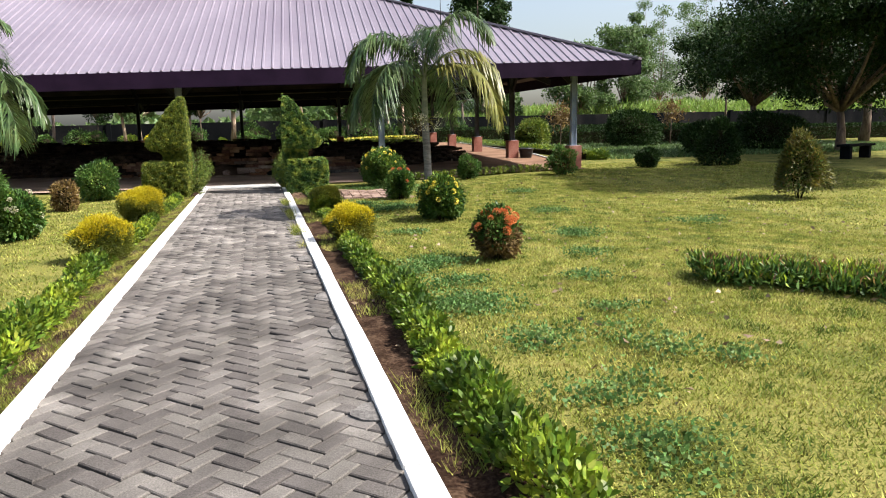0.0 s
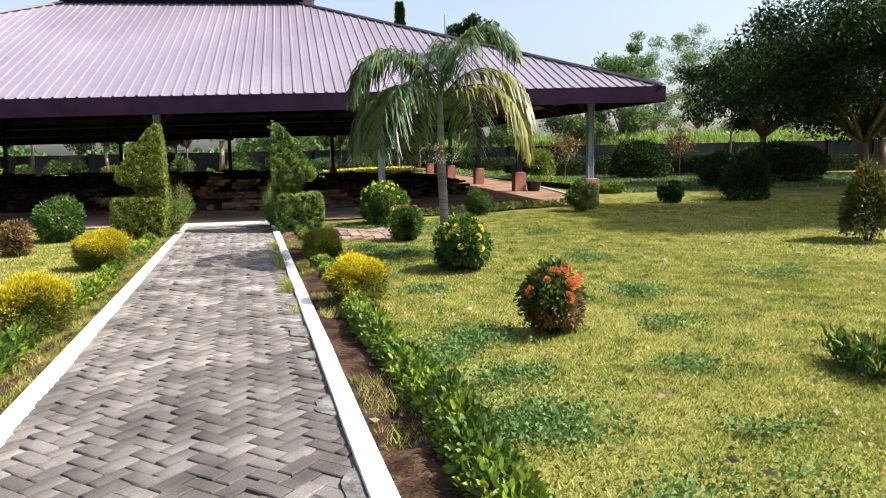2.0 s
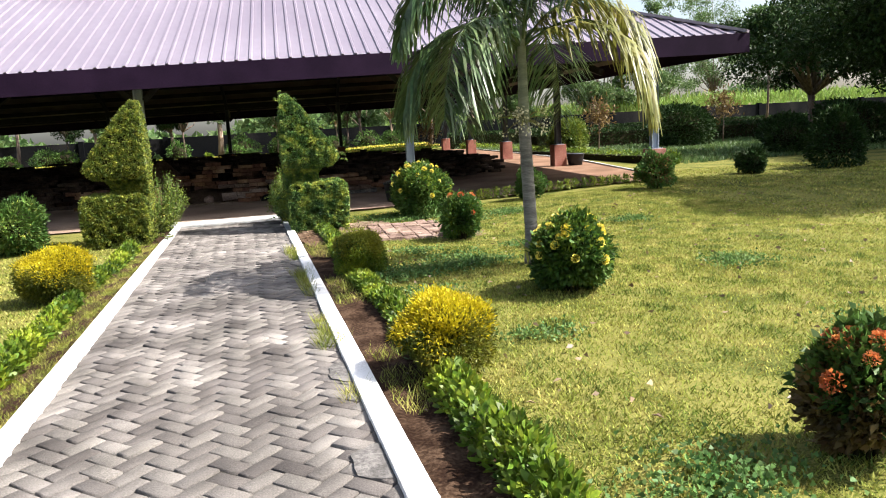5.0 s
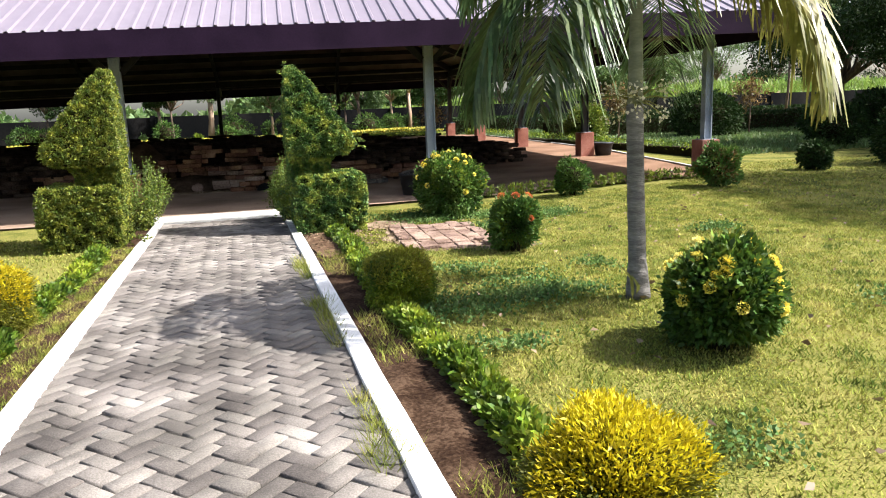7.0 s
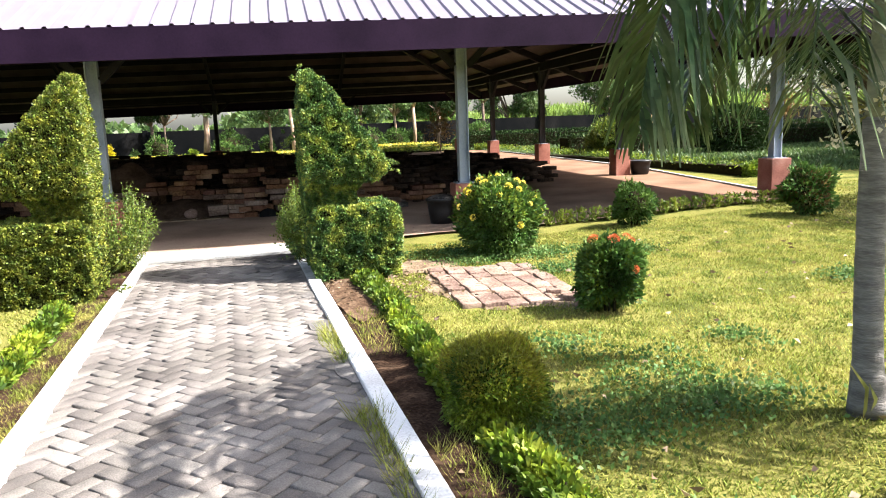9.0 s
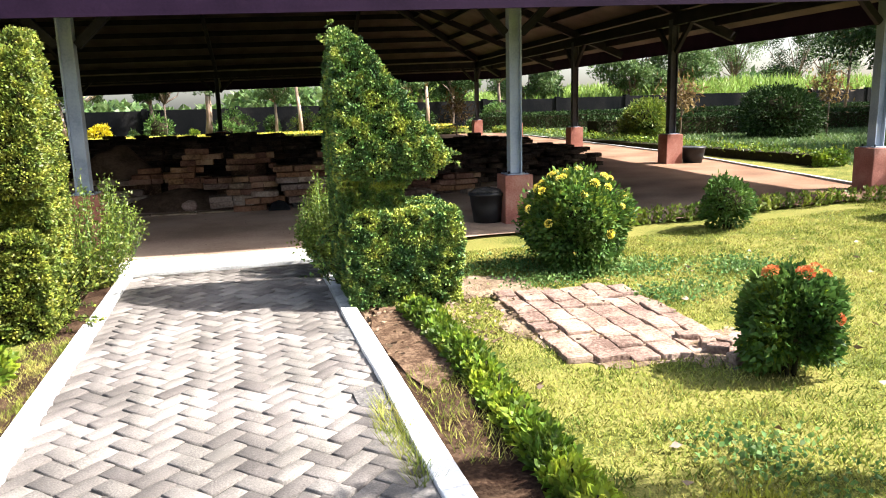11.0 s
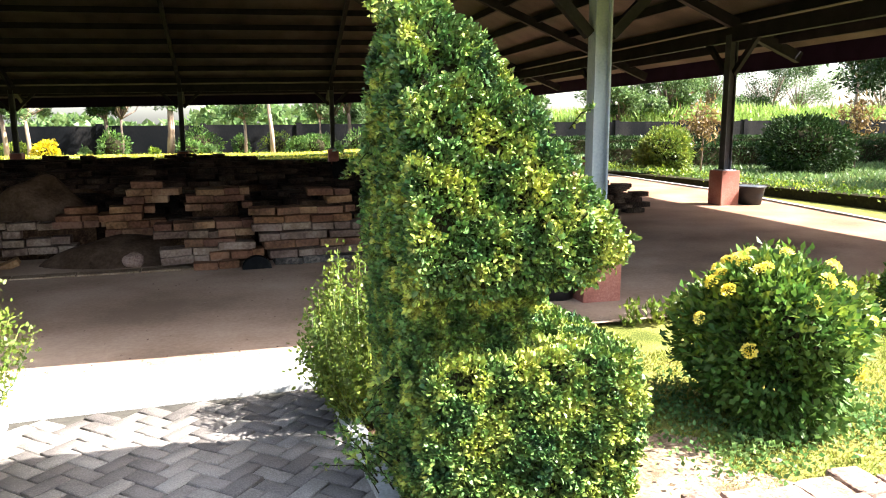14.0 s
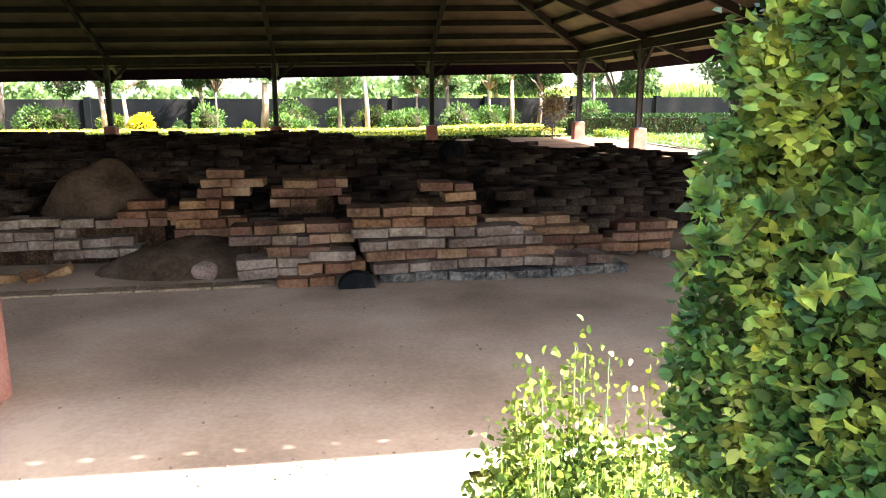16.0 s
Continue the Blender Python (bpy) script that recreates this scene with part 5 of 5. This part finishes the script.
# front bricks, each its own piece on shared meshes
shapes, k_shape = [], 0
for k in range(6):
    bm = box(bmesh.new(), -1, 1, -1, 1, -1, 1)
    bmesh.ops.bevel(bm, geom=bm.edges[:], offset=0.06, segments=1, affect="EDGES")
    for v in bm.verts:
        v.co += Vector(noise.noise_vector(v.co * 1.3 + Vector((k * 7, 0, 0)))) * 0.07
    me = bpy.data.meshes.new("brick")
    bm.to_mesh(me)
    bm.free()
    shapes.append(me)
for me in shapes:
    me.materials.append(None)
for x0, x1, yf, zb, mat in COURSES:
    x = x0 + g.uniform(-0.06, 0.02)
    sag = g.uniform(-0.012, 0.012)
    while x < x1:
        ln = g.uniform(0.2, 0.4)
        if x1 - x - ln < 0.14:
            ln = max(0.14, x1 - x + g.uniform(-0.03, 0.05))
        if g.random() > 0.03:
            dp = g.uniform(0.13, 0.18)
            at = Matrix.LocRotScale((x + ln / 2, yf + dp + g.normal(0, 0.016), gz(x, yf) + 0.012 + zb + 0.0475 + sag * math.sin(x * 2.5) + g.normal(0, 0.004)), Euler((g.normal(0, 0.02), g.normal(0, 0.025), g.normal(0, 0.045))), Vector((ln / 2 - 0.004, dp, 0.0455 + g.uniform(-0.004, 0.002))))
            ob = part("brick", shapes[k_shape % 6], None, ruin, at=at)
            ob.material_slots[0].link = "OBJECT"
            ob.material_slots[0].material = mat
            k_shape += 1
        x += ln
# tumbled bricks at the foot of the masonry
for k in range(26):
    x, y = ((g.uniform(-2.0, -0.7), g.uniform(24.1, 24.6)), (g.uniform(2.5, 4.4), g.uniform(23.7, 24.6)), (g.uniform(-4.2, -2.4), g.uniform(24.1, 24.55)))[k % 3]
    ob = part("brick", shapes[k % 6], None, ruin, at=Matrix.LocRotScale((x, y, gz(x, y) + 0.05), Euler((g.normal(0, 0.25), g.normal(0, 0.25), g.uniform(0, 3))), Vector((g.uniform(0.07, 0.15), 0.08, 0.04))))
    ob.material_slots[0].link = "OBJECT"
    ob.material_slots[0].material = (M_BRICK, M_BRICKP, M_BRICKO)[k % 3]
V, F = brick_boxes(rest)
part("bricks", raw_mesh("bricks", V, F), M_BRICK_SHADED, ruin)["kind"] = "stuff"
# earth core, so that no light passes between the bricks
bm = bmesh.new()
for x in np.arange(-12.5, 7.5, 0.5):
    for y in np.arange(25.1, 37, 0.5):
        h = min(ruin_h(x + a, y + b) for a in (0, 0.25, 0.5) for b in (0, 0.25, 0.5))
        if h > 0.2:
            box(bm, x, x + 0.5, y, y + 0.5, 0, gz(x, y) + h - 0.12)
for x0, x1, y0, y1, h in ((0.65, 2.9, 23.72, 24.4, 0.16), (0.6, 2.2, 23.85, 24.5, 0.36), (0.55, 1.55, 24.0, 24.5, 0.55), (-0.55, 0.4, 23.95, 24.5, 0.4), (-1.35, -0.7, 24.75, 25.3, 0.5), (-3.2, -1.5, 24.9, 25.4, 0.4), (-4.3, -3.4, 24.95, 25.4, 0.36), (2.2, 3.1, 24.25, 24.9, 0.36), (-0.3, 0.3, 24.95, 25.3, 0.7), (1.1, 1.65, 24.3, 24.6, 0.7)):
    box(bm, x0, x1, y0, y1, 0, gz(x0, y0) + h)
part("earth_core", bm, M_SOIL, ruin)
# earth mound on the western masonry
def mound(name, x, y, rx, ry, h, label, seed):
    xs3 = np.linspace(-1, 1, 26)
    def zf(X, Y):
        R = np.sqrt(X ** 2 + Y ** 2)
        return np.where(R < 1, np.cos(np.minimum(R, 1) * 1.57) ** 0.7, 0) * (1 + 0.12 * np.sin(X * 5 + seed) * np.sin(Y * 6))
    me = sheet(name, xs3, xs3, zf)
    tagged(part(name, me, M_EARTH, at=Matrix.Translation((x, y, gz(x, y) - 0.03)) @ Matrix.Diagonal((rx, ry, h, 1))), label, "earth mound")


mound("earth_mound", -2.25, 25.6, 0.85, 0.7, 1.02, "rounded mound of brown earth on the ruin", 1)
mound("earth_mound", -1.05, 24.5, 1.1, 0.6, 0.34, "low heap of brown rubble earth before the masonry", 2)
# carved arch stone, fallen stone, finial
bm = bmesh.new()
for k in range(9):
    a = math.pi * k / 8
    bm.verts.new((0.17 * math.cos(a), -0.07, 0.15 * math.sin(a))), bm.verts.new((0.17 * math.cos(a), 0.07, 0.15 * math.sin(a)))
bm.verts.ensure_lookup_table()
for k in range(8):
    bm.faces.new((bm.verts[2 * k], bm.verts[2 * k + 1], bm.verts[2 * k + 3], bm.verts[2 * k + 2]))
bm.faces.new([bm.verts[2 * k] for k in range(9)])
bm.faces.new([bm.verts[2 * k + 1] for k in range(8, -1, -1)])
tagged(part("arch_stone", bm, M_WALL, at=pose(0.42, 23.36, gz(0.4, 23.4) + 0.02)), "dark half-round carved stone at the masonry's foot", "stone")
bm = bmesh.new()
bmesh.ops.create_icosphere(bm, subdivisions=3, radius=0.13)
for v in bm.verts:
    v.co += Vector(noise.noise_vector(v.co * 9)) * 0.03
    v.co.z *= 0.75
tagged(part("loose_stone", bm, M_SLAB, at=pose(-1.0, 24.0, gz(-1, 24) + 0.08)), "pale loose stone on the earth floor", "stone")
bm = bmesh.new()
tube(bm, [(0, 0, 0), (0, 0, 0.2), (0, 0, 0.32), (0, 0, 0.42), (0, 0, 0.47)], (0.22, 0.26, 0.25, 0.15, 0.04), 12)
tagged(part("carved_stone", bm, M_WALL, at=pose(2.75, 30, gz(2.7, 30) + 0.5)), "dark rounded carved stone standing on the ruin", "stone")
bm = bmesh.new()
for k in range(5):
    box(bm, -3.6 + 0.68 * k, -2.94 + 0.68 * k, 23.55, 23.75, 0, 0.07, 0.01)
tagged(part("footing_edge", bm, M_SANDY), "low line of footing bricks flush with the earth floor", "footing", kind="structure")

# ---- grass and weeds ----
def tufts(name, n, area, h, mat, label, w=0.006, mask=None):
    x0, x1, y0, y1 = area
    P = np.stack([rng.uniform(x0, x1, n), rng.uniform(y0, y1, n), np.zeros(n)], 1)
    if mask is not None:
        P = P[mask(P)]
    n = len(P)
    P[:, 2] = lawn_z(P[:, 0], P[:, 1]) - 0.002
    a = rng.uniform(0, 6.28, n)
    d = np.stack([np.cos(a), np.sin(a), np.zeros(n)], 1)
    hh = (h * rng.uniform(0.5, 1.3, n))[:, None]
    tip = P + np.array([0, 0, 1.0]) * hh + unit(rng.normal(size=(n, 3)) * np.array([1, 1, 0.01])) * hh * 0.7
    V = np.stack([P - d * w, P + d * w, tip], 1).reshape(-1, 3)
    return tagged(part(name, raw_mesh(name, V, np.arange(3 * n).reshape(n, 3)), mat), label, "grass", kind="stuff")


def patchy(P):
    on_slab = (np.abs(P[:, 0] - 2.33) < 0.56) & (np.abs(P[:, 1] - 16.25) < 0.88)
    v = np.sin(P[:, 0] * 1.1 + 1) * np.sin(P[:, 1] * 0.9) + 0.6 * np.sin(P[:, 0] * 2.7 + P[:, 1] * 1.9)
    thin = np.zeros(len(P), bool)
    for x, y, rx, ry in PATCHES:
        thin |= ((P[:, 0] - x) / rx) ** 2 + ((P[:, 1] - y) / ry) ** 2 < 0.9
    return (rng.random(len(P)) < (0.72 + 0.25 * v) * np.where(thin, 0.25, 1.0)) & ~on_slab


tufts("lawn_grass", 460000, (1.18, 8.0, 2.0, 19.2), 0.026, M_GRASS, "short mown lawn grass", 0.006, patchy)
tufts("lawn_grass", 90000, (8.0, 16.0, 4.0, 22.0), 0.03, M_GRASS, "short mown lawn grass", 0.012, patchy)
tufts("lawn_grass", 90000, (-7.5, -1.72, 4.0, 18.8), 0.03, M_GRASS, "short mown lawn grass", 0.009, patchy)
def clumps(P):
    """Only where coarser grass grows in tufts."""
    v = np.sin(P[:, 0] * 9 + 2 * np.sin(P[:, 1] * 3.1)) * np.sin(P[:, 1] * 7 + 2 * np.sin(P[:, 0] * 2.3))
    on_slab = (np.abs(P[:, 0] - 2.33) < 0.56) & (np.abs(P[:, 1] - 16.25) < 0.95)
    return (v > 0.35 + 0.4 * rng.random(len(P))) & ~on_slab


tufts("lawn_tufts", 130000, (1.25, 6.5, 2.0, 18.5), 0.042, M_COARSE, "coarser darker grass tufts in the lawn", 0.005, clumps)
# darker green than the lawn: the trees' shade put into the colour
tufts("rough_grass", 40000, (11.8, 30, 24.0, 46.0), 0.14, L_LIGHT, "longer grass along the terrace", 0.03)
tufts("kerb_grass", 8000, (0.72, 1.02, 2.0, 15.6), 0.075, M_GRASS, "thin grass tufts between kerb and hedge", 0.004, lambda P: np.sin(P[:, 1] * 2.2) + 0.5 * np.sin(P[:, 1] * 7) > 0.2)
tufts("joint_grass", 9000, (0.2, 0.6, 9.0, 15.4), 0.13, M_GRASS, "grass tufts growing along the path's edge", 0.0035, lambda P: (np.abs(P[:, 0] - 0.5) < 0.05 + 0.12 * np.clip(np.sin(P[:, 1] * 4.3 + 0.9) - 0.55, 0, 1)) & (np.sin(P[:, 1] * 3.1) + 0.5 * np.sin(P[:, 1] * 11) > -0.1))
tufts("kerb_grass", 30000, (-1.72, -1.42, 2.0, 17.2), 0.04, M_GRASS, "thin yellowed grass between kerb and hedge", 0.005)
for k in range(28):
    x = 3.35 + 0.2 * k
    y = 19.55 + 0.058 * (9.1 - x) + 0.05 * math.sin(k * 5.0)
    m = 75
    P = np.stack([rng.normal(0, 0.045, m), rng.normal(0, 0.035, m), rng.uniform(0, 0.2, m)], 1)
    t = thing("border_plant", pose(x, y, gz(x, y) - 0.02), "small upright yellow-green border plant", "plant", "border plants along the floor")
    part("foliage", leaf_mesh("foliage", P, unit(rng.normal(0, 0.5, P.shape) + np.array([0, 0, 0.8])), 0.07, 0.03), L_LIME, t)

P, D = [], []
g = np.random.default_rng(21)
WEEDS = ((1.56, 5.5, 0.4), (1.9, 4.6, 0.34), (2.55, 4.15, 0.22), (1.8, 2.85, 0.3), (1.85, 3.45, 0.3), (2.75, 5.2, 0.16), (2.95, 3.9, 0.16), (1.8, 7.5, 0.42), (4.3, 9.1, 0.3), (3.1, 6.4, 0.2),
         (1.6, 5.75, 0.4), (1.5, 7.15, 0.26), (1.8, 6.5, 0.34), (3.7, 7.6, 0.22), (4.1, 8.95, 0.26), (2.1, 9.9, 0.2), (2.1, 13.1, 0.5), (1.6, 12.6, 0.45), (1.5, 11.7, 0.24), (2.35, 12.75, 0.4),
         (3.3, 13.7, 0.2), (2.35, 18.1, 0.5), (2.6, 17.65, 0.4), (3.5, 17.6, 0.5), (3.4, 16.7, 0.36), (2.0, 14.0, 0.24), (5.0, 11.5, 0.35), (5.6, 15.0, 0.3), (6.4, 9.5, 0.3), (4.6, 17.2, 0.4))
for cx, cy, rr in WEEDS:
    for j in range(5):
        m = int(900 * rr * rr) + 14
        q = g.normal(0, rr * 0.36, (m, 2)) + g.normal(0, rr * 0.42, (1, 2))
        P.append(np.stack([cx + q[:, 0] * 1.3, cy + q[:, 1], g.uniform(0.0, 0.045, m)], 1))
P = np.concatenate(P)
P = P[~((np.abs(P[:, 0] - 2.33) < 0.6) & (np.abs(P[:, 1] - 16.25) < 0.9)) & (P[:, 0] > 1.2)]
P[:, 2] += gz(P[:, 0], P[:, 1])
tagged(part("lawn_weeds", leaf_mesh("lawn_weeds", P, unit(g.normal(0, 0.8, P.shape) + np.array([0, 0, 0.35])), 0.032, 0.024), M_WEED), "blue-green weed patches in the lawn", "weeds", kind="stuff")
n = 500
P = np.stack([g.uniform(0.7, 9, n), g.uniform(3, 18, n), np.zeros(n)], 1)
P[:, 2] = gz(P[:, 0], P[:, 1]) + 0.012
tagged(part("dry_leaves", leaf_mesh("dry_leaves", P, unit(g.normal(size=P.shape) * np.array([1, 1, 0.15])), 0.06, 0.035), M_DRYLEAF), "scattered dry fallen leaves", "leaves", kind="stuff")

n = 420
P = np.stack([g.uniform(0.7, 1.95, n), g.uniform(15.9, 17.3, n), np.zeros(n)], 1)
P[:, 2] = g.uniform(-0.006, 0.018, n)
tagged(part("leaf_litter", leaf_mesh("leaf_litter", P, unit(g.normal(size=P.shape) * np.array([1, 1, 0.25])), 0.045, 0.026), M_DRYLEAF), "brown leaf litter on bare soil beside the topiary", "leaves", kind="stuff")
# pebbles on the earth floor
n = 420
V, F = [], []
oct_ = np.array([[1, 0, 0], [0, 1, 0], [-1, 0, 0], [0, -1, 0], [0, 0, 0.7], [0, 0, -0.5]], float)
of = np.array([[0, 1, 4], [1, 2, 4], [2, 3, 4], [3, 0, 4]])
for k in range(n):
    x = g.uniform(-3.5, 5)
    y = 20.0 + abs(g.normal(0, 0.12)) if k < 260 else g.uniform(20.2, 23.3)
    r = g.uniform(0.004, 0.014)
    V.append(oct_ * r * g.uniform(0.7, 1.3, (6, 1)) + np.array([x, y, gz(x, y) + 0.014 + r * 0.3]))
    F.append(of + 6 * k)
tagged(part("pebbles", raw_mesh("pebbles", np.concatenate(V), np.concatenate(F)), M_SLAB), "small pale pebbles on the earth floor", "pebbles", kind="stuff")

# cement filling along the path's east edge
g = np.random.default_rng(31)
yy = 2.2
while yy < 17:
    ln, wd = g.uniform(0.2, 0.5), g.uniform(0.09, 0.2)
    bm = bmesh.new()
    ring = []
    for j in range(10):
        a = math.pi * (0.5 + j / 9)
        q = 1 + g.uniform(-0.12, 0.12)
        ring.append((PX1 - 0.004 + min(-0.002, wd * q * math.cos(a)) * (0 < j < 9), yy + ln / 2 * q * math.sin(a)))
    top = [bm.verts.new((x, y, 0.009)) for x, y in ring]
    foot = [bm.verts.new((x, y, -0.03)) for x, y in ring]
    mid = bm.verts.new((PX1 - wd * 0.4, yy, 0.014))
    for j in range(10):
        bm.faces.new((mid, top[j], top[(j + 1) % 10]))
        bm.faces.new((top[j], foot[j], foot[(j + 1) % 10], top[(j + 1) % 10]))
    part("cement_patch", bm, M_CEM, path, "rough grey cement filling")
    yy += ln + g.uniform(0.05, 1.3)

# ---- pavers, last ----
PW = 0.105
c45 = math.sqrt(0.5)
lst = []
for a in range(-260, 260):
    for b in range(-30, 30):
        for kind in (0, 1):
            p, q = (a + 4 * b + 1.0, a + 0.5) if kind == 0 else (a + 4 * b + 2.5, a + 0.0)
            x = (p - q) * PW * c45 - 0.37
            y = (p + q) * PW * c45 + 6.0
            if PX0 - 0.02 < x < PX1 + 0.02 and PY0 < y < PY1 - 0.03:
                lst.append((x, y, kind))
bm = bmesh.new()
L2, W2, ch = 0.105 - 0.004, 0.0525 - 0.004, 0.006
lo = [bm.verts.new((sx * L2, sy * W2, -0.06)) for sx, sy in ((-1, -1), (1, -1), (1, 1), (-1, 1))]
md = [bm.verts.new((sx * L2, sy * W2, -ch)) for sx, sy in ((-1, -1), (1, -1), (1, 1), (-1, 1))]
hi = [bm.verts.new((sx * (L2 - ch), sy * (W2 - ch), 0)) for sx, sy in ((-1, -1), (1, -1), (1, 1), (-1, 1))]
for r0, r1 in ((lo, md), (md, hi)):
    for k in range(4):
        bm.faces.new((r0[k], r0[(k + 1) % 4], r1[(k + 1) % 4], r1[k]))
bm.faces.new(hi)
pave = bpy.data.meshes.new("paver")
bm.to_mesh(pave)
bm.free()
g = np.random.default_rng(5)
base = np.array([v.co for v in pave.vertices])
faces = np.array([list(p.vertices) for p in pave.polygons])
JV, JF, count = [], [], 0
for x, y, kind in lst:
    m = Matrix.Translation((x, y, g.normal(0, 0.0035))) @ Euler((g.normal(0, 0.022), g.normal(0, 0.014), radians(45 + 90 * kind) + g.normal(0, 0.012))).to_matrix().to_4x4()
    if 2.0 < y < 5.6 and count < 300:
        part("paver", pave, M_PAVER, path, at=m)
        count += 1
    else:
        JF.append(faces + len(base) * len(JV))
        JV.append(base @ np.array(m.to_3x3()).T + np.array(m.translation))
part("pavers", raw_mesh("pavers", np.concatenate(JV), np.concatenate(JF)), M_PAVER_J, path)["kind"] = "stuff"
